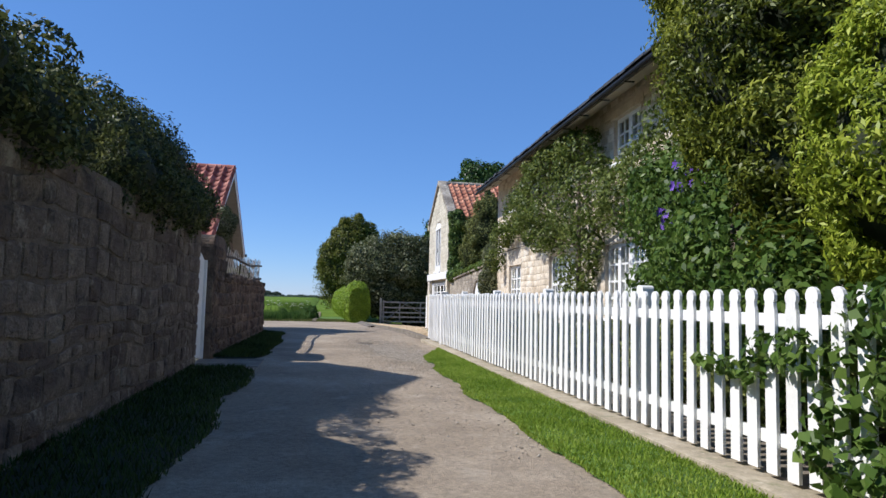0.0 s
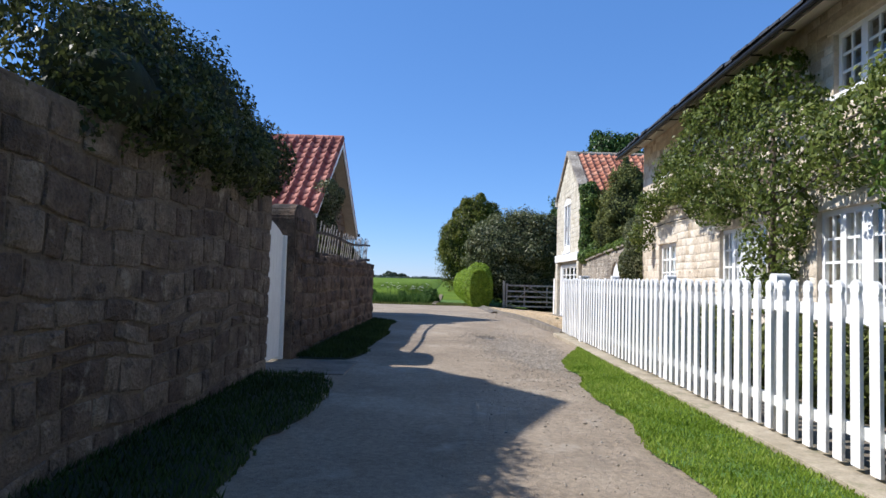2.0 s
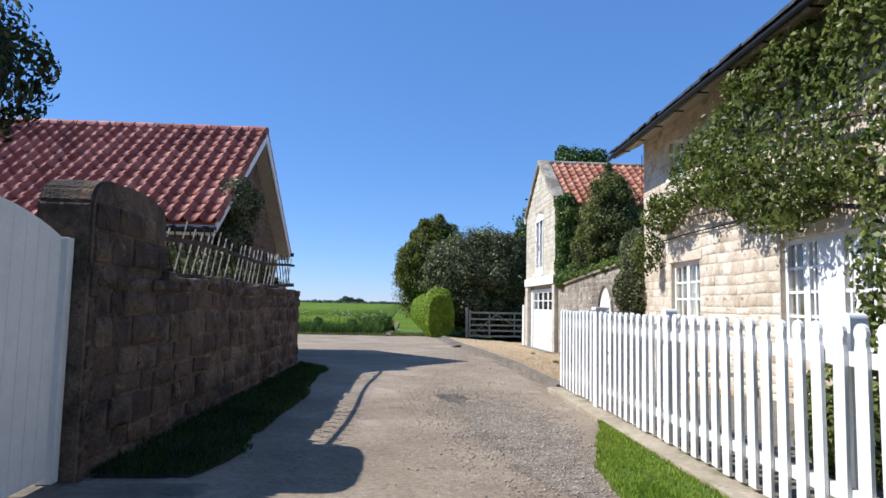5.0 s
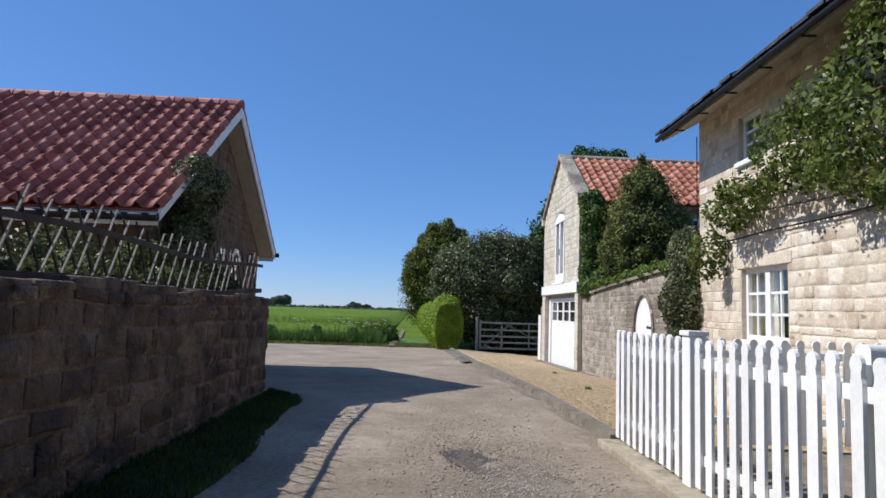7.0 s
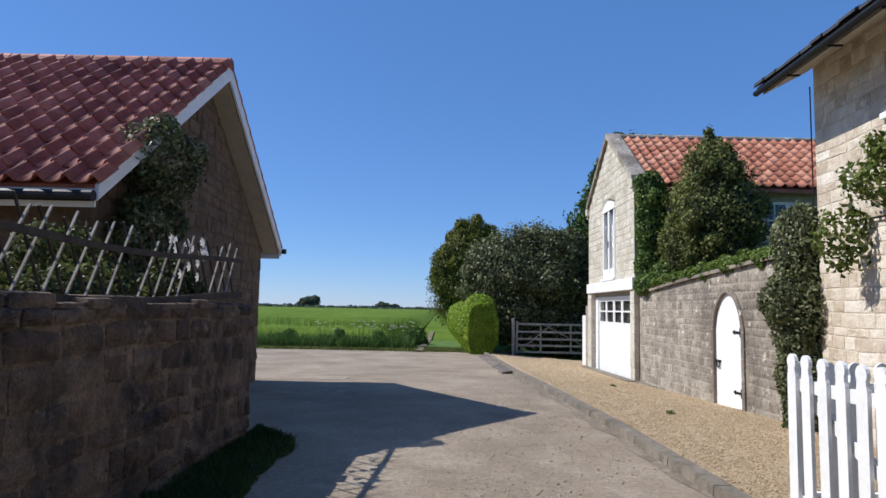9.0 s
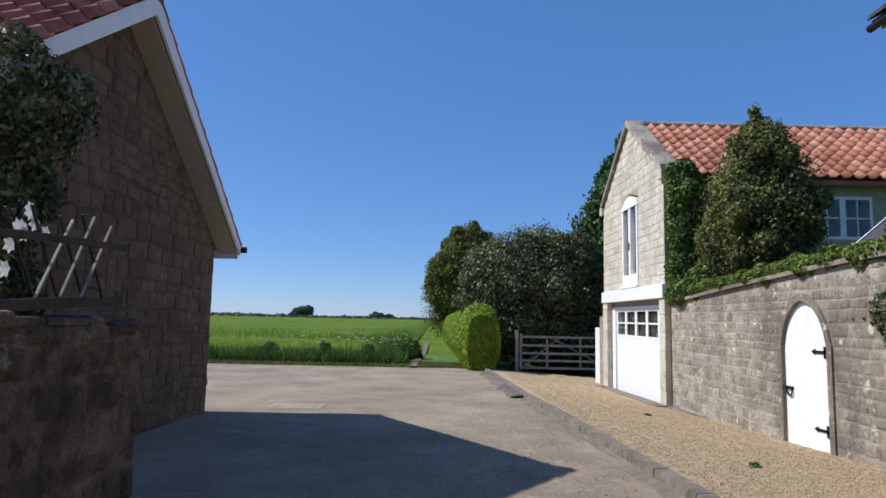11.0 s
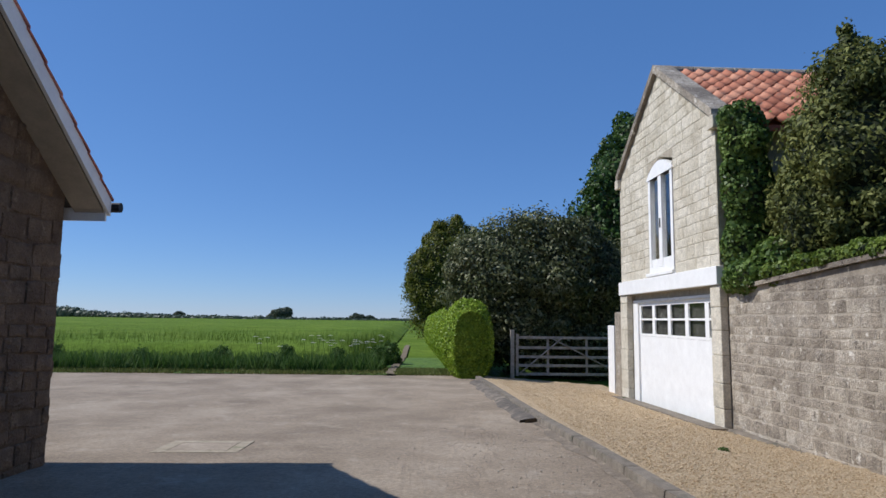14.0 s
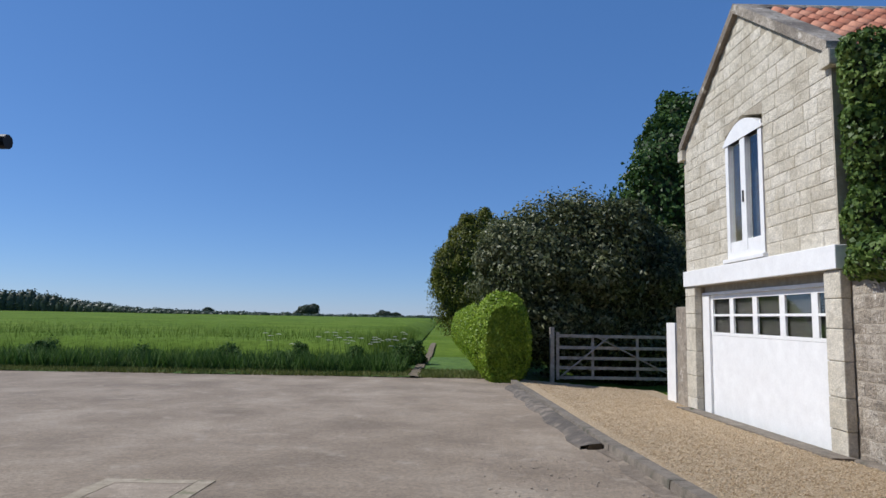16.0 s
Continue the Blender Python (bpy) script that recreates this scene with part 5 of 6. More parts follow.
topiary("yew_tree", [((3.8, 3.7, 4.2), (0.8, 1.05, 1.3)), ((3.8, 3.9, 5.2), (0.75, 0.95, 1.1)), ((3.85, 3.2, 3.0), (0.65, 0.7, 0.9))], 2.0, 0.065, M_leaf_yew,
        "large clipped dark yew behind the fence", 60, ([(3.8, 4.0, 0.7), (3.8, 4.0, 3.0)], [0.14, 0.1]))
# the last clump is unseen, added to cut sky light on the wall opposite
topiary("golden_yew", [((3.25, 1.75, 2.65), (0.55, 0.55, 0.8)), ((3.35, 1.6, 3.2), (0.5, 0.5, 0.7)), ((3.55, 0.7, 3.1), (0.7, 0.9, 1.3))], 2.0, 0.05, M_leaf_gold,
        "clipped golden yew with bright sunlit tips behind the fence", 61, ([(3.4, 1.55, 0.7), (3.4, 1.55, 2.2)], [0.1, 0.08]))


def climber(name, at, blobs, n, size, mat, label, seed, stems, wide=0.55, fuzz=0.25):
    ob = bush(name, at, blobs, n, size, mat, label, "climbing plant", seed, wide=wide, fuzz=fuzz, lumps=0.2, freq=4, core_scale=0.0, droop=0.6)
    for pts, r in stems:
        bm = bmesh.new()
        tube(bm, pts, r, 6)
        part("stem", bm, M_bark, ob, smooth=True)
    return ob


def wx(y):
    return 5.48 + 0.035 * (y - 14)


rngp = np.random.default_rng(70)
pear_blobs = []
for y, z, ry, rz in ((15.4, 4.0, 0.7, 0.4), (14.0, 4.0, 0.9, 0.7), (13.2, 4.2, 1.0, 0.9), (12.2, 4.2, 1.1, 1.0), (11.2, 4.0, 1.0, 1.1), (10.8, 3.1, 0.7, 0.8), (11.0, 2.3, 0.45, 0.8),
                     (10.4, 3.9, 0.8, 0.7), (9.2, 3.55, 0.9, 0.6), (8.2, 3.6, 0.9, 0.8), (13.0, 3.2, 0.8, 0.35), (16.6, 3.8, 0.5, 0.3), (17.2, 3.6, 0.45, 0.25), (7.2, 4.1, 0.8, 0.7), (6.4, 4.4, 0.9, 0.8), (12.6, 4.9, 0.9, 0.35), (11.0, 4.8, 0.9, 0.4), (17.9, 3.0, 0.16, 0.4), (13.4, 5.0, 0.6, 0.28), (10.5, 4.75, 0.5, 0.38), (14.7, 4.4, 0.6, 0.5), (13.8, 4.7, 0.7, 0.45), (15.5, 4.4, 0.45, 0.35)):
    pear_blobs.append(((wx(y) - 0.3, y, z), (0.38, ry, rz)))
climber("pear_tree", (5.0, 11.1, 0.72), pear_blobs, 0.62, 0.085, M_leaf_pear, "pear tree trained across the front of the stone house", 71,
        [([(5.15, 11.0, 0.7), (5.2, 11.1, 1.8), (5.15, 11.0, 3.0), (5.1, 10.9, 4.4)], [0.07, 0.06, 0.05, 0.03])]
        + [([(5.18, 11.0, z), (wx(14) - 0.2, 13.6, z + 0.5), (wx(16) - 0.15, y, z + 0.4 + d)], [0.035, 0.025, 0.012]) for z, y, d in ((2.9, 16.4, 0.25), (3.4, 17.2, 0.2), (3.9, 15.6, 0.3))]
        + [([(5.15, 11.0, z), (5.05, 9.5, z + 0.4), (4.95, 8, z + 0.5)], [0.035, 0.025, 0.012]) for z in (2.9, 3.4)])
climber("clematis", (4.6, 6.6, 0.72), [((4.75, 7.0, 3.1), (0.5, 0.8, 0.8)), ((4.6, 6.0, 2.9), (0.6, 0.8, 0.9)), ((4.4, 5.2, 2.2), (0.6, 0.8, 0.7)), ((4.7, 6.5, 1.9), (0.5, 0.8, 0.7)), ((3.6, 3.9, 2.1), (0.5, 0.9, 0.8)), ((3.3, 2.8, 1.7), (0.4, 0.6, 0.6)), ((4.2, 4.8, 3.0), (0.4, 0.6, 0.6))], 1.0, 0.085, M_leaf_vine,
        "leafy clematis with purple flowers on the house front", 72, [([(4.8, 6.4, 0.7), (4.75, 6.5, 2.0), (4.7, 6.3, 3.2)], [0.03, 0.025, 0.015])])


def flowers(name, at, P, size, mat, label):
    rng = np.random.default_rng(int(size * 1000))
    ob = thing(name, at, label, "flowers")
    for p in P:
        n = 6
        a = np.arange(n) * 2 * math.pi / n + rng.uniform(0, 1)
        d = np.stack([-0.25 + 0 * a, np.cos(a), np.sin(a)], 1)
        t = np.stack([0 * a, -np.sin(a), np.cos(a)], 1)
        c = np.array(p)[None]
        V = np.stack([c + 0 * d, c + d * size * 0.6 - t * size * 0.32, c + d * size, c + d * size * 0.6 + t * size * 0.32], 1).reshape(-1, 3)
        raw("flower", V, np.arange(4 * n).reshape(n, 4), mat, ob)


rf = np.random.default_rng(9)
flowers("clematis_flowers", (4.2, 6.2, 3.2), [(4.12 + rf.uniform(-0.1, 0.05), 5.3 + rf.uniform(-0.35, 0.3), 3.22 + rf.uniform(-0.12, 0.15)) for _ in range(14)] + [(4.12, 5.85 + rf.uniform(-0.3, 0.2), 2.8 + rf.uniform(-0.1, 0.15)) for _ in range(8)], 0.07, M_purple, "cluster of purple clematis flowers")
climber("hydrangea", (2.95, 1.9, 0.72), [((2.8, 1.45, 1.3), (0.3, 0.38, 0.5)), ((2.6, 1.4, 0.98), (0.25, 0.35, 0.26)), ((2.9, 1.0, 1.3), (0.35, 0.4, 0.65)), ((2.62, 2.0, 1.5), (0.1, 0.35, 0.1)), ((2.6, 2.5, 1.38), (0.06, 0.35, 0.06)), ((2.85, 1.7, 1.5), (0.2, 0.26, 0.24)), ((2.6, 1.2, 1.72), (0.18, 0.42, 0.26)), ((2.62, 0.95, 1.35), (0.18, 0.45, 0.4))], 0.75, 0.072, M_leaf_vine,
        "broad-leaved shrub growing through the picket fence", 73, [([(2.95, 1.8, 0.7), (2.85, 1.75, 1.6)], [0.02, 0.01])], wide=0.75)
bush("garden_shrub", (3.9, 6, 0.72), [((4.0, y, 1.0), (0.6, 0.7, 0.45)) for y in (3.0, 4.2, 5.6, 7.0, 8.4, 9.8)], 1.2, 0.08, M_leaf_cypress, "low dark shrubs in the front garden bed", "shrub", 74)

# beside the arched wall
bush("climbing_ivy", (6.0, 26.8, 0.3), [((6.0, 26.85, 3.3), (0.48, 0.3, 0.75)), ((6.0, 26.85, 4.2), (0.45, 0.3, 0.9)), ((5.95, 26.85, 5.2), (0.42, 0.3, 0.65)), ((5.85, 26.6, 2.8), (0.4, 0.55, 0.3)), ((6.35, 26.3, 3.05), (0.6, 0.55, 0.42))], 1.8, 0.075, M_leaf_ivy,
     "dense glossy ivy climbing the corner of the garage house", "ivy", 80, wide=0.8, fuzz=0.06, lumps=0.06)
ivy_top = [((5.92, y, float(np.interp(y, [19, 21.5, 24, 27], [3.12, 3.03, 2.9, 2.72]))), (0.26, 0.55, 0.17)) for y in np.arange(19.6, 26.8, 0.6)]
bush("ivy_hedge", (5.92, 23, 2.9), ivy_top, 1.6, 0.06, M_leaf_trim, "clipped ivy lying along the top of the stone wall", "ivy", 81, wide=0.8, fuzz=0.08)
bush("holly_tree", (7.35, 25.7, 0.3), [((7.2, 25.7, 3.5), (1.05, 0.9, 1.2)), ((7.2, 25.7, 4.6), (1.12, 0.95, 1.15)), ((7.15, 25.7, 5.4), (0.75, 0.72, 0.85)), ((7.1, 25.7, 5.95), (0.36, 0.36, 0.55)), ((7.05, 25.7, 6.35), (0.14, 0.14, 0.4)), ((6.5, 25.9, 3.6), (0.6, 0.6, 0.9))], 1.6, 0.09, M_leaf_cypress,
     "tall dark conical holly behind the stone wall", "tree", 82, fuzz=0.3, lumps=0.2, freq=3.5, sub=16, stems=[([(7.35, 25.7, 0.3), (7.35, 25.7, 5.5)], [0.14, 0.05])])
bush("bay_shrub", (5.7, 19.35, 0.4), [((5.62, 19.35, 2.2), (0.44, 0.52, 0.82)), ((5.66, 19.35, 3.1), (0.4, 0.46, 0.66)), ((5.62, 19.3, 1.2), (0.36, 0.42, 0.9))], 1.3, 0.065, M_leaf_laurel,
     "narrow dark shrub at the corner of the stone house", "shrub", 83, stems=[([(5.65, 19.4, 0.3), (5.65, 19.4, 1.5)], [0.05, 0.04])])

# round the far gate
def clipped_hedge():
    """A clipped hedge with flat sides and rounded corners, running back along the path."""
    rng = np.random.default_rng(84)
    h = thing("bright_hedge", (2.3, 36, 0.3), "bright green clipped hedge with a square end at the field edge", "hedge")
    top = lambda q: 2.6 - 0.012 * q + 0.03 * np.sin(1.7 * q)

    def skin(a, q, end):
        """Angle round the section, metres along, and 0..1 across the near end."""
        e = np.clip(1 - np.clip(0.8 - q, 0, 1) ** 2 * 0.5, 0.2, 1) * end
        cx, cz = np.cos(a), np.sin(a)
        k = (np.abs(cx) ** 2.8 + np.abs(cz) ** 2.8) ** (-1 / 2.8)
        half = 0.75 * e * k * cx * np.where(cz < 0, 1.0, 1.0 - 0.16 * cz)
        z = 0.3 + top(q) * 0.5 - 0.15 + (top(q) * 0.5 - 0.1) * np.where(cz < 0, np.maximum(e, end), e) * k * cz
        lump = 1 + 0.02 * np.sin(4.1 * q + 3 * a) + 0.02 * np.sin(7.3 * q - 5 * a)
        return np.stack([2.1 - 0.016 * q + half * lump, 35.7 + q + 0 * a, z], 1)
    n = 60000
    a, q = rng.uniform(0, 2 * np.pi, n), 24 * rng.uniform(0, 1, n) ** 2.2
    c, e = rng.uniform(0, 2 * np.pi, 9000), np.sqrt(rng.uniform(0, 1, 9000))
    P = np.concatenate([skin(a, q, np.ones(n)), skin(c, 0.02 + 0 * c, e)])
    N = np.concatenate([np.stack([np.cos(a), -1.1 * np.clip(0.9 - q, 0, 1), np.sin(a)], 1), np.stack([0.25 * np.cos(c), -1 + 0 * c, 0.25 * np.sin(c)], 1)])
    N /= np.linalg.norm(N, axis=1)[:, None]
    P += N * rng.normal(-0.02, 0.03, (len(P), 1))
    leaves("foliage", P, N, 0.075, M_leaf_lime, h, rng, 0.7, 0.3)
    # solid fill under the leaves, coloured dark as inner shade
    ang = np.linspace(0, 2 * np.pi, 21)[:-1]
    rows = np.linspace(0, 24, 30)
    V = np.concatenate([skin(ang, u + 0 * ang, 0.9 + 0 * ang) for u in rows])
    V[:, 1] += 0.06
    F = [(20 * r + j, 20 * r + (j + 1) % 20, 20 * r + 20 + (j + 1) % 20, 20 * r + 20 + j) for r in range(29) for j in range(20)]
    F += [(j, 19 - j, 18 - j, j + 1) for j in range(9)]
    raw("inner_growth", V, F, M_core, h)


clipped_hedge()
bush("laurel_bush", (4.6, 40, 0.3), [((3.4, 39.0, 3.4), (2.0, 2.0, 2.2)), ((5.2, 39.5, 3.4), (2.4, 2.2, 2.6)), ((7.2, 40, 3.0), (2.2, 2.2, 2.2)), ((4.0, 38.2, 1.8), (1.6, 1.2, 1.6)), ((6.5, 39.2, 1.5), (2.8, 1.4, 1.6))], 1.6, 0.15, M_leaf_laurel,
     "huge dark evergreen bush overhanging the field gate", "bush", 85, wide=0.45, fuzz=0.16, lumps=0.16, freq=2, sub=13, stems=[([(5, 39.5, 0.2), (5, 39.5, 2.5)], [0.2, 0.15])])
bush("cypress", (3.3, 76, 0.3), [((2.6, 76, 4.2), (3.3, 2.5, 4.0)), ((2.9, 76, 7.2), (2.7, 2.2, 3.0)), ((3.9, 76, 9.6), (1.5, 1.3, 1.8)), ((0.9, 75.5, 6.0), (1.5, 1.4, 2.6)), ((2.4, 76, 10.0), (0.9, 0.8, 1.3)), ((4.1, 76, 11.2), (0.5, 0.5, 0.8)), ((5.2, 76, 8.6), (1.4, 1.3, 2.0))], 1.4, 0.26, M_leaf_conifer,
     "tall dark olive conifers behind the hedge", "tree", 86, wide=0.35, fuzz=0.2, lumps=0.2, freq=1.5, sub=16, stems=[([(3, 76, 0.2), (3.2, 76, 5)], [0.25, 0.15])])
bush("ash_tree", (9.8, 46, 0.3), [((9.9, 46, 6.5), (2.2, 2.2, 2.6)), ((10.4, 46, 9.0), (1.6, 1.8, 1.7)), ((8.7, 45.5, 5.2), (1.6, 1.6, 1.8)), ((11.5, 46.5, 7.5), (2, 2, 2.2))], 1.4, 0.22, M_leaf_far,
     "leafy green tree behind the garage house", "tree", 87, wide=0.6, fuzz=0.18, lumps=0.2, freq=1.8, stems=[([(9.9, 46, 0.2), (9.9, 46, 3), (10, 46, 6)], [0.25, 0.2, 0.1])])
bush("oak_tree", (12.8, 50, 0.3), [((12.9, 50, 10.5), (2.2, 2.2, 2.4)), ((12.3, 50, 12.1), (1.3, 1.4, 1.3)), ((13.8, 50, 11.8), (1.3, 1.4, 1.3)), ((13, 50, 8), (2.6, 2.4, 2.4))], 1.3, 0.25, M_leaf_far,
     "tall green tree rising behind the roofs", "tree", 88, wide=0.6, fuzz=0.18, lumps=0.2, freq=1.8, stems=[([(12.9, 50, 0.2), (12.9, 50, 4), (13, 50, 9)], [0.3, 0.25, 0.12])])
# by the yard house
climber("climbing_rose", (-2.75, 16.9, 0.7), [((-2.8, 17.7, 3.7), (0.34, 0.62, 0.5)), ((-2.9, 17.6, 2.9), (0.26, 0.5, 0.6)), ((-2.9, 17.5, 2.0), (0.25, 0.5, 0.6))], 1.1, 0.06, M_leaf_laurel, "rose bush climbing the gable of the yard house", 89, [([(-2.95, 17.5, 0.7), (-2.9, 17.5, 3.4)], [0.025, 0.015])], fuzz=0.2)
bush("rose_bush", (-2.2, 15.5, 0.7), [((-2.0, 16.2, 2.12), (0.22, 0.6, 0.34)), ((-2.1, 14.9, 2.06), (0.25, 0.8, 0.34)), ((-2.1, 13.3, 2.03), (0.25, 0.9, 0.34)), ((-2.12, 11.8, 2.03), (0.25, 0.8, 0.34)), ((-2.6, 15.6, 2.1), (0.3, 1.0, 0.5)), ((-2.65, 13.8, 2.15), (0.3, 1.0, 0.5)), ((-2.65, 12.0, 2.1), (0.3, 1.0, 0.45))], 1.1, 0.055, M_leaf_hedge, "leafy rose bush behind the trellis", "bush", 90, rows=lambda b: b[0][0] > -2.4, core_scale=0.6, fuzz=0.25)
flowers("white_roses", (-1.95, 16.3, 2.5), [(-1.7 + rf.uniform(-0.06, 0.06), 16.0 + rf.uniform(-0.6, 0.5), 2.58 + rf.uniform(-0.25, 0.14)) for _ in range(16)], 0.05, M_petal, "small cluster of white roses")


# ---------- trellis on the low wall ----------
def trellis():
    """Two thin rails with crossing laths, a little slumped along the middle."""
    t = thing("trellis", (-1.75, 14, 2.1), "old sagging diamond trellis on the low wall", "trellis")
    rng = random.Random(44)
    x = lambda y: -1.76 + (y - 11) * 0.022
    sag = lambda y: 0.035 * math.sin((y - 11) * 1.3) + 0.012 * (y - 14)
    ys = np.linspace(10.95, 17.0, 12)
    for z, hh in ((2.13, 0.06), (2.48, 0.042)):
        for a, b in zip(ys, ys[1:]):
            bm = bmesh.new()
            beam(bm, (x(a) + 0.03, a, z + sag(a)), (x(b) + 0.03, b, z + sag(b)), 0.022, hh)
            part("rail", bm, M_trellis, t)
    for s in (1, -1):
        for i in range(29):
            y = 10.75 + i * 0.215 + rng.uniform(-0.025, 0.025)
            a, b = (y, y + 0.3) if s > 0 else (y + 0.3, y)
            if max(a, b) > 17.02 or rng.random() < 0.06:
                continue
            bm = bmesh.new()
            beam(bm, (x(a) + 0.012 * s, a, 2.12 + sag(a)), (x(b) + 0.012 * s, b, 2.63 + sag(b) + rng.uniform(-0.05, 0.05)), 0.01, 0.014, (1, 0, 0))
            # one slant is coloured as lit, the other as in shade
            part("lath", bm, M_sunlit_lath if s > 0 else M_trellis, t)


trellis()


# ---------- field gate ----------
def field_gate():
    g = thing("field_gate", (5, 36.9, 0.15), "weathered pale five-bar wooden field gate, closed", "gate")
    x0, x1, y, zb = 3.62, 7.1, 36.9, 0.32
    part("post", boxes((3.45, 3.57, 36.84, 36.98, 0.0, 1.75), bevel=0.01), M_grey_wood, g)
    part("stile", boxes((x0, x0 + 0.09, y - 0.03, y + 0.03, zb - 0.02, 1.62), bevel=0.006), M_grey_wood, g)
    part("stile", boxes((x1, x1 + 0.09, y - 0.03, y + 0.03, zb - 0.02, 1.62), bevel=0.006), M_grey_wood, g)
    for z in (zb, zb + 0.27, zb + 0.54, zb + 0.83, zb + 1.15):
        part("bar", boxes((x0 + 0.09, x1, y - 0.015, y + 0.015, z, z + 0.085), bevel=0.004), M_grey_wood, g)
    for a, b in (((x0 + 0.1, zb + 0.05), (x0 + 1.5, zb + 1.2)), ((x1 - 0.1, zb + 0.05), (x0 + 1.1, zb + 1.2))):
        bm = bmesh.new()
        beam(bm, (a[0], y - 0.03, a[1]), (b[0], y - 0.03, b[1]), 0.03, 0.08, (0, 1, 0))
        part("brace", bm, M_grey_wood, g)
    for x in (x0 + 1.0, x0 + 2.25):
        part("upright", boxes((x, x + 0.07, y + 0.016, y + 0.04, zb, zb + 1.22)), M_grey_wood, g)


field_gate()
p = thing("boundary_post", (5.9, 34.0, 0.1), "white painted board post beside the gate", "post")
part("board", boxes((5.8, 5.88, 33.7, 34.25, 0.0, 1.94), bevel=0.01), M_white, p)
p = thing("stone_pier", (6.0, 33.0, 0.1), "short weathered stone pier against the garage house", "pier")
part("shaft", boxes((5.72, 6.2, 32.5, 33.4, -0.1, 2.3), bevel=0.05), M_stone_a, p)


# ---------- field ----------
def field():
    rng = np.random.default_rng(30)
    n = 170000
    y = 38.4 + np.abs(rng.exponential(7, n))
    x = rng.uniform(-1, 1, n) * (20 + y * 0.9) - 14
    ok = (x < -0.75 - (y - 39) * 0.02) & (y < 95)
    x, y = x[ok], y[ok]
    P = np.stack([x, y, ground_z(x, y)], 1)
    tagged(blades("barley", P, np.interp(y, [38.4, 39.5, 41.5], [0.3, 0.55, 0.92]), 0.016, M_crop, rng, 0.25), "tall green barley standing in the field", "crop", kind="stuff")
    xs, ys = spaced(-110, -1.0, 1.5), np.concatenate([spaced(39.0, 90, 0.8), np.geomspace(92, 420, 40)])
    rise = lambda x, y: np.interp(y, [39.0, 39.7, 40.8], [0.1, 0.5, 0.82]) * np.interp(x, [-2.6, -1.0], [1, 0.08])
    canopy = sheet("crop_canopy", xs, ys, rise, M_meadow, 0.04, 9)
    tagged(canopy, "even green canopy of the barley field", "crop", kind="structure")
    xs = np.concatenate([-np.geomspace(900, 111, 14)])
    tagged(sheet("crop_canopy", xs, ys, 0.78, M_meadow, 0.05, 10), "even green canopy of the barley field", "crop", kind="structure")
    n = 26000
    y = 37.0 + np.abs(rng.normal(0, 1.1, n)) + 0.1
    x = rng.uniform(-34, -0.7, n)
    P = np.stack([x, y, ground_z(x, y)], 1)
    tagged(blades("verge_grass", P[y > 37.6], 0.55, 0.018, M_weed, rng, 0.5), "rough tall grass along the field edge", "grass", kind="stuff")
    n = 60000
    y = rng.uniform(36.7, 39.0, n)
    x = rng.uniform(-34, 2.0, n)
    on_path = np.abs(x + 0.3 - 0.01 * (y - 37) - 0.06 * np.sin(y * 0.3)) < 0.14
    x, y = x[~on_path], y[~on_path]
    P = np.stack([x, y, ground_z(x, y)], 1)
    tagged(blades("grass", P, 0.11, 0.012, M_verge, rng, 0.6), "short grass between the yard and the field", "grass", kind="stuff")
    tagged(sheet("verge_field", spaced(-34, 3.2, 0.3), spaced(36.7, 46, 0.3), 0.02, M_turf, 0.01, 4, keep=lambda x, y: (y > 36.9 + 0.25 * np.sin(x * 1.3)) & ((y < 39.6) | (x > -0.9))), "grassy strip between the yard and the field", "grass verge", kind="structure")
    for i, (x, y, r) in enumerate(((-1.2, 39.2, 0.6), (-0.9, 41.5, 0.7), (-2.6, 38.9, 0.5), (-4.4, 39.1, 0.55), (-6.6, 39.0, 0.6), (-9.3, 38.9, 0.5), (-12.4, 39.1, 0.65), (-16.0, 39.0, 0.5))):
        bush("weed_clump", (x, y, 0.3), [((x, y, 0.3 + 0.3 * r), (r, r * 0.8, 0.45 * r + 0.1)), ((x + 0.3, y + 0.2, 0.35 + 0.5 * r), (r * 0.6, r * 0.6, 0.3 + 0.2 * r))], 1.2, 0.09, M_weed, "clump of tall weeds at the field edge", "weeds", 200 + i, fuzz=0.3, core_scale=0.5, group="weeds along the field")
    for i, (x, y, k) in enumerate(((-1.5, 38.9, 9), (-2.4, 38.6, 7), (-1.2, 40.6, 8), (-4.6, 38.7, 5), (-3.2, 39.2, 6))):
        c = thing("cow_parsley", (x, y, gz(x, y)), "tall cow parsley with flat cream flower heads at the field edge", "wild flower", "cow parsley along the field")
        for j in range(k):
            dx, dy, hh = rng.uniform(-0.4, 0.4), rng.uniform(-0.3, 0.3), rng.uniform(0.75, 1.15)
            bm = bmesh.new()
            tube(bm, [(x + dx * 0.5, y + dy * 0.5, gz(x, y)), (x + dx, y + dy, gz(x, y) + hh)], [0.012, 0.006], 5)
            part("stem", bm, M_weed, c)
            a, r = rng.uniform(0, 2 * np.pi, 60), 0.09 * np.sqrt(rng.uniform(0, 1, 60))
            H = np.stack([x + dx + r * np.cos(a), y + dy + r * np.sin(a), gz(x, y) + hh + 0.02 - r * r * 2], 1)
            leaves("flower_head", H, np.tile([0.0, 0.0, 1.0], (60, 1)), 0.022, M_umbel, c, rng, 0.9, 0.0)
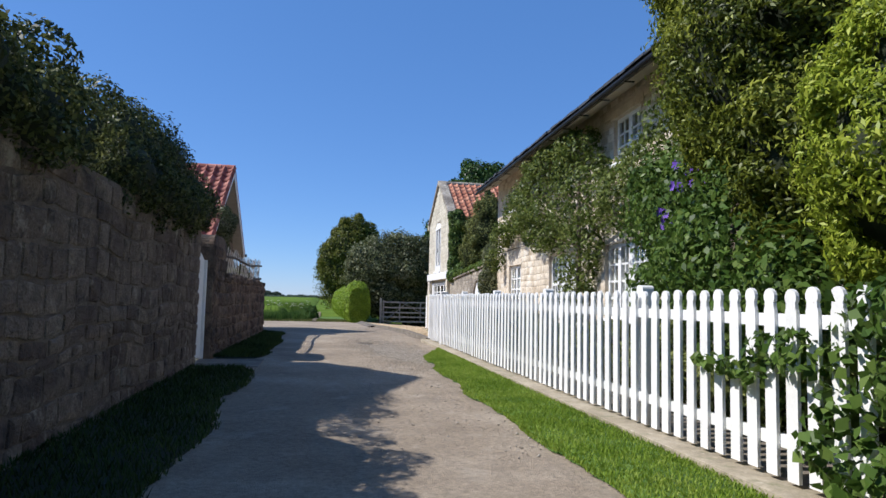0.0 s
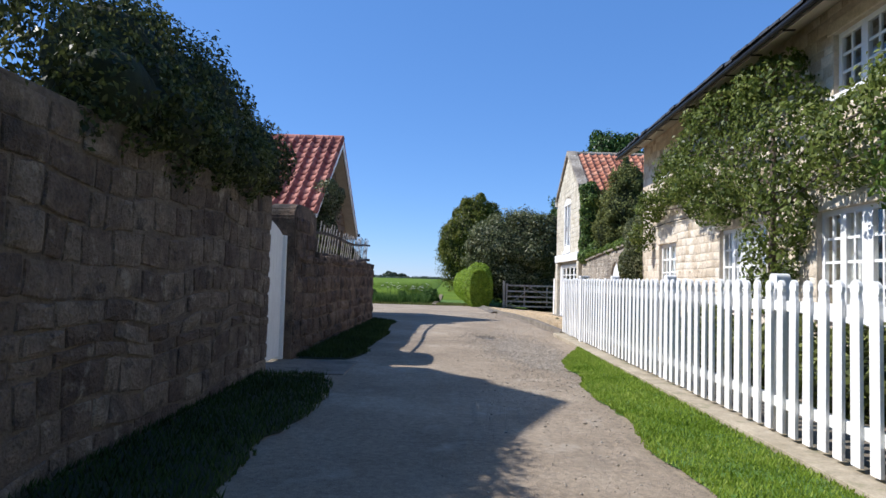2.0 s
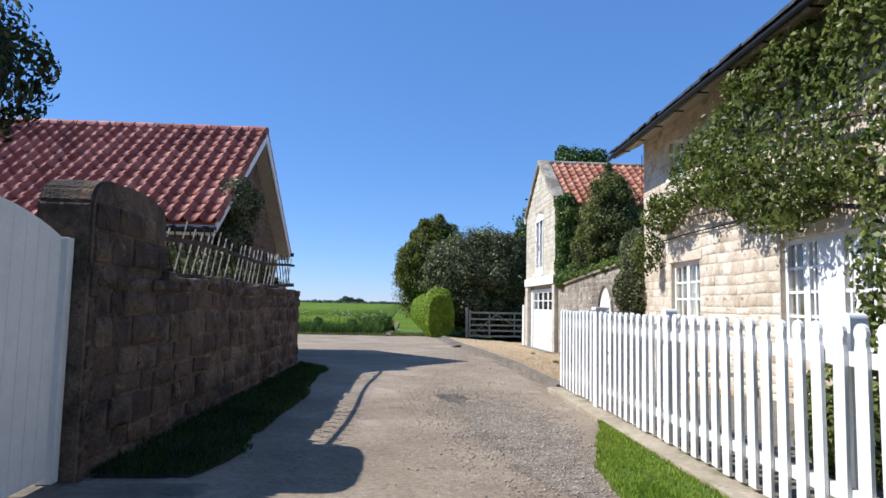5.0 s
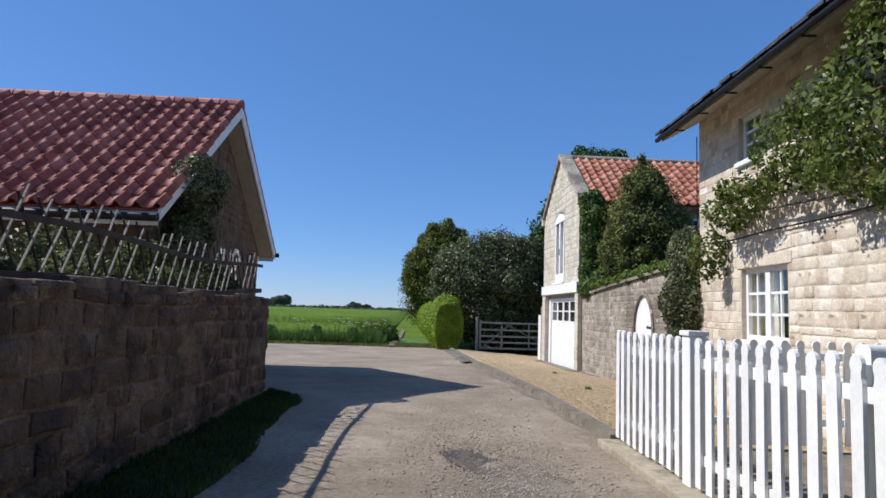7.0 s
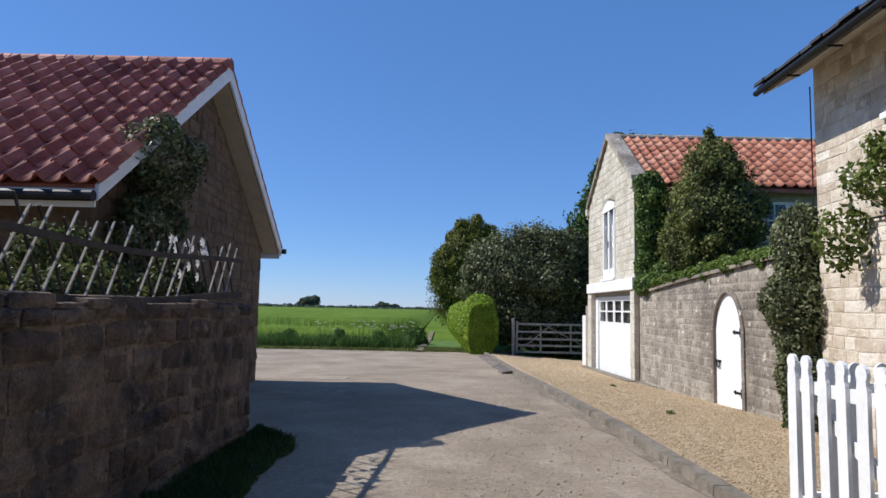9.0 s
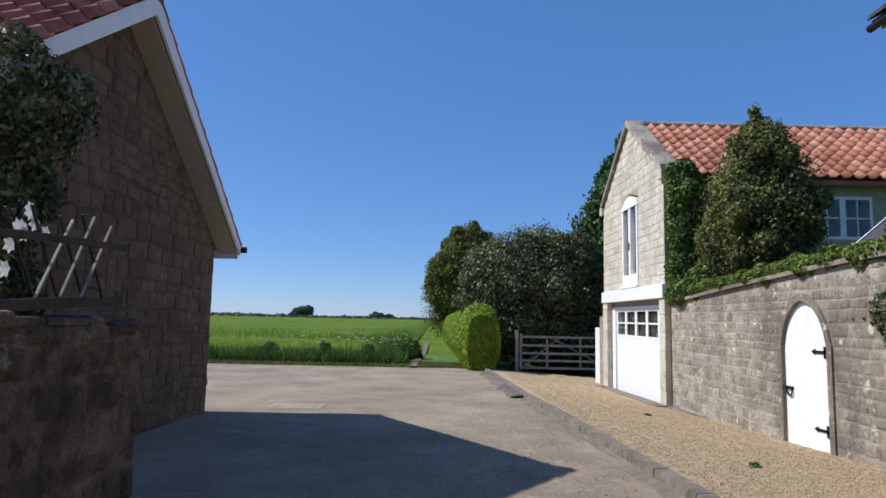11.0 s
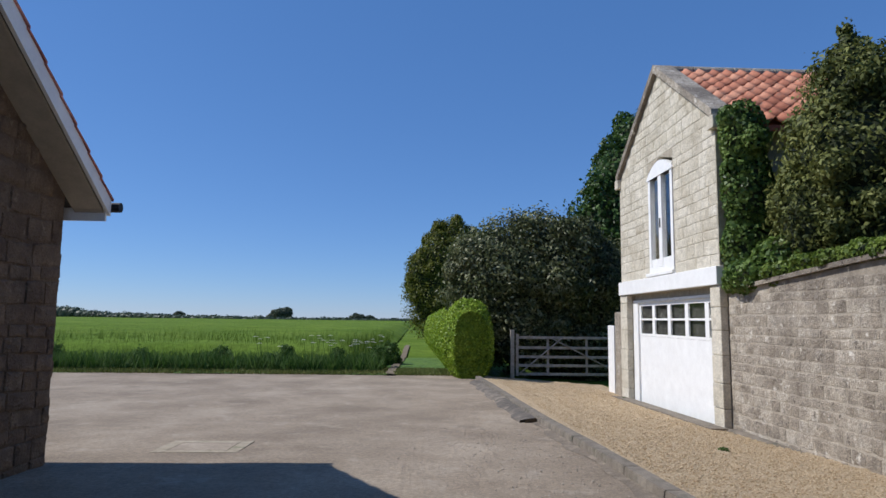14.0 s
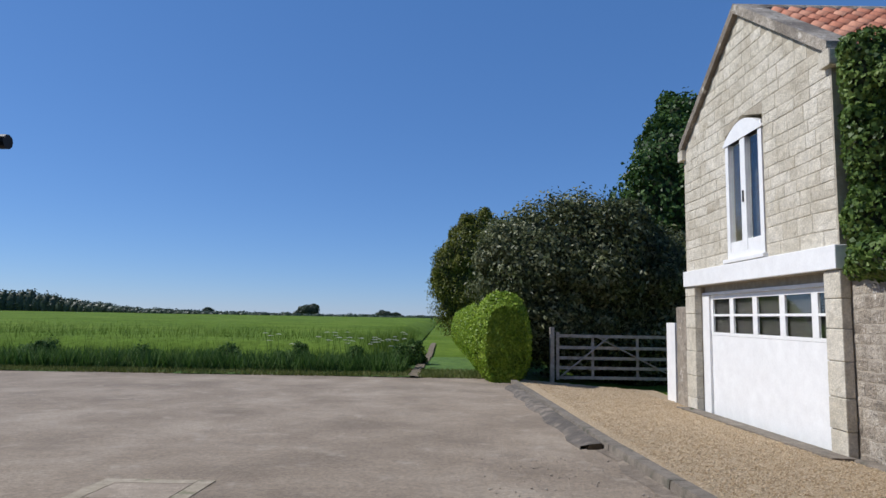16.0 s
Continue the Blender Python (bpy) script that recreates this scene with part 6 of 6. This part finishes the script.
    tagged(sheet("path", spaced(-0.8, 0.4, 0.05), spaced(36.6, 60, 0.2), 0.06, M_earth, 0.01, 6, keep=lambda x, y: np.abs(x + 0.3 - 0.01 * (y - 37) - 0.06 * np.sin(y * 0.3)) < 0.14), "narrow trodden earth path beside the hedge", "path", kind="structure")


field()


def far_woods():
    rng = np.random.default_rng(40)
    blobs = []
    for x in np.arange(-420, 200, 5.0):
        top = float(np.interp(x, [-420, -235, -195, -156, -120, -70, 0, 200], [16, 14, 8, 4.0, 3.0, 2.4, 2.2, 3]))
        y = 350 + 25 * math.sin(x * 0.02)
        blobs.append(((x, y, top * 0.35), (4.5, 4, top * 0.65 * rng.uniform(0.75, 1.15))))
    P, N = shell(blobs, 40000, rng, 0.15, 0.12, 0.8)
    w = thing("far_woods", (-100, 350, 0.25), "low dark line of distant woods and hedges", "woods", kind="stuff")
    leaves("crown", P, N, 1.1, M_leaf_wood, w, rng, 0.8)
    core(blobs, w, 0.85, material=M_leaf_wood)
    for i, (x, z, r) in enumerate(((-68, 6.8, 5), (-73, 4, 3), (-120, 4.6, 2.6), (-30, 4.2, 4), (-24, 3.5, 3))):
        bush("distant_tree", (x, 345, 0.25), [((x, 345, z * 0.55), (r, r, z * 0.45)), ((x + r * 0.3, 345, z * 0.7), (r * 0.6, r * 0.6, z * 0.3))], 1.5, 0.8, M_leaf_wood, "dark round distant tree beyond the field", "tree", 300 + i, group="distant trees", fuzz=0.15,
             stems=[([(x, 345, 0.2), (x, 345, z * 0.5)], [0.4, 0.3])])


far_woods()


# ---------- patches on the lane ----------
def patches():
    for name, share, mat, lift, label in (("road_patch", 0, M_rubble_road, 0.003, "broken crumbling tarmac with loose stones"), ("pothole", 1, M_pothole, 0.008, "small dark pothole in the lane")):
        tagged(sheet(name, spaced(0.4, 2.25, 0.025), spaced(8.3, 14.25, 0.03), lambda x, y: lane_relief(x, y) + lift, mat, 0.002, 7, keep=lambda x, y: (lane_relief(x, y, True)[share] > 0.4) & (x < np.interp(y, [0, 8, 10, 11, 12, 14], [1.7, 1.74, 1.86, 2.1, 2.45, 2.45]))), label, "road", kind="structure")
    n = 15000
    r = np.random.default_rng(78)
    y = np.concatenate([r.normal(11.6, 1.6, n), r.uniform(3, 26, n // 3)])
    x = np.concatenate([r.normal(1.5, 0.38, n) - 0.1 * (y[:n] - 11.6), r.normal(1.6, 0.6, n // 3)])
    ok = (x < np.interp(y, [0, 8, 11, 14, 30], [1.72, 1.8, 2.1, 2.55, 2.3])) & (x > -0.6)
    x, y = x[ok], y[ok]
    P = np.stack([x, y, ground_z(x, y) + lane_relief(x, y) + 0.004], 1)
    o = np.array([(1, 0, 0), (-1, 0, 0), (0, 1, 0), (0, -1, 0), (0, 0, 1), (0, 0, -1)])
    V = P[:, None] + o[None] * ((0.0025 + 0.0028 * r.exponential(1, (len(P), 1, 1)).clip(0, 4)) * r.uniform(0.7, 1.3, (len(P), 1, 3)) * np.array([1.2, 1.0, 0.7]))
    t = np.array([(0, 2, 4), (2, 1, 4), (1, 3, 4), (3, 0, 4), (2, 0, 5), (1, 2, 5), (3, 1, 5), (0, 3, 5)])
    tagged(raw("loose_stones", V.reshape(-1, 3), (np.arange(len(P))[:, None, None] * 6 + t[None]).reshape(-1, 3), M_chips), "loose grey chippings on the broken lane", "gravel", kind="stuff")
    cover = thing("manhole_cover", (-1.95, 24.15, 0.56), "flat dusty concrete inspection cover in a worn frame", "manhole cover")
    zc = lambda y: gz(-2, y) + 0.006
    for name, rows, mat in (("slab", ((-2.27, -1.63, 23.9, 24.4),), M_cover), ("frame_side", ((-2.42, -2.28, 23.76, 24.54),), M_plinth), ("frame_side", ((-1.62, -1.48, 23.76, 24.54),), M_plinth), ("frame_end", ((-2.275, -1.625, 23.76, 23.89),), M_plinth), ("frame_end", ((-2.275, -1.625, 24.41, 24.54),), M_plinth)):
        for xa, xb, ya, yb in rows:
            bm = bmesh.new()
            prism(bm, [(xa, ya, zc(ya) - 0.08), (xb, ya, zc(ya) - 0.08), (xb, ya, zc(ya)), (xa, ya, zc(ya))], (0, yb - ya, zc(yb) - zc(ya)))
            part(name, bm, mat, cover)


patches()


tagged(sheet("garden_path", spaced(2.76, 5.6, 0.3), spaced(-6, 14.28, 0.3), 0.03, M_kerb, 0.004, 12), "grey paving of the front garden behind the fence", "path", kind="structure")

for i, (x, y) in enumerate(((4.35, 24.6), (3.9, 19.8), (5.45, 31.9))):
    bush("weed_tuft", (x, y, gz(x, y)), [((x, y, gz(x, y) + 0.05), (0.07, 0.06, 0.035))], 0.8, 0.035, M_weed, "small weed growing out of the gravel", "weeds", 400 + i, core_scale=0, fuzz=0.3, group="weeds in the gravel")


# ---------- the gabled house behind the hedge, whose roof shades the lane ----------
def hedge_house():
    h = thing("house", (-9, 8.2, 0.72), "plain sandstone gabled house standing behind the tall hedge", "house")
    bm = bmesh.new()
    prism(bm, [(-6.3, 5.4, 0.4), (-6.3, 9.7, 0.4), (-6.3, 9.7, 7.4), (-6.3, 8.2, 8.75), (-6.3, 5.4, 7.4)], (-6, 0, 0))
    part("wall", bm, M_mortar_l, h)
    for ya in (5.1, 9.95):
        bm = bmesh.new()
        prism(bm, [(-6.0, ya, 7.5), (-6.0, 8.2, 9.0), (-6.0, 8.2, 8.88), (-6.0, ya, 7.38)], (-6.6, 0, 0))
        part("roof", bm, M_tile_lr, h)


hedge_house()


def summer_house():
    h = thing("summer_house", (8.6, 23, 0.3), "small garden house with white barge boards behind the wall", "garden house")
    part("wall", boxes((7.7, 9.9, 21.2, 23.4, 0.2, 3.3), bevel=0.01), M_cream, h)
    for s in (-1, 1):
        bm = bmesh.new()
        prism(bm, [(8.8 + s * 1.35, 23.5, 3.3), (8.8, 23.5, 4.45), (8.8, 23.5, 4.55), (8.8 + s * 1.35, 23.5, 3.4)], (0, -2.4, 0))
        part("roof", bm, M_slate, h)
        bm = bmesh.new()
        prism(bm, [(8.8 + s * 1.37, 23.51, 3.27), (8.8, 23.51, 4.42), (8.8, 23.51, 4.58), (8.8 + s * 1.37, 23.51, 3.43)], (0, 0.03, 0))
        part("barge_board", bm, M_white, h)
        bm = bmesh.new()
        prism(bm, [(8.8 + s * 1.37, 21.1, 3.27), (8.8, 21.1, 4.42), (8.8, 21.1, 4.58), (8.8 + s * 1.37, 21.1, 3.43)], (0, -0.03, 0))
        part("barge_board", bm, M_white, h)


summer_house()
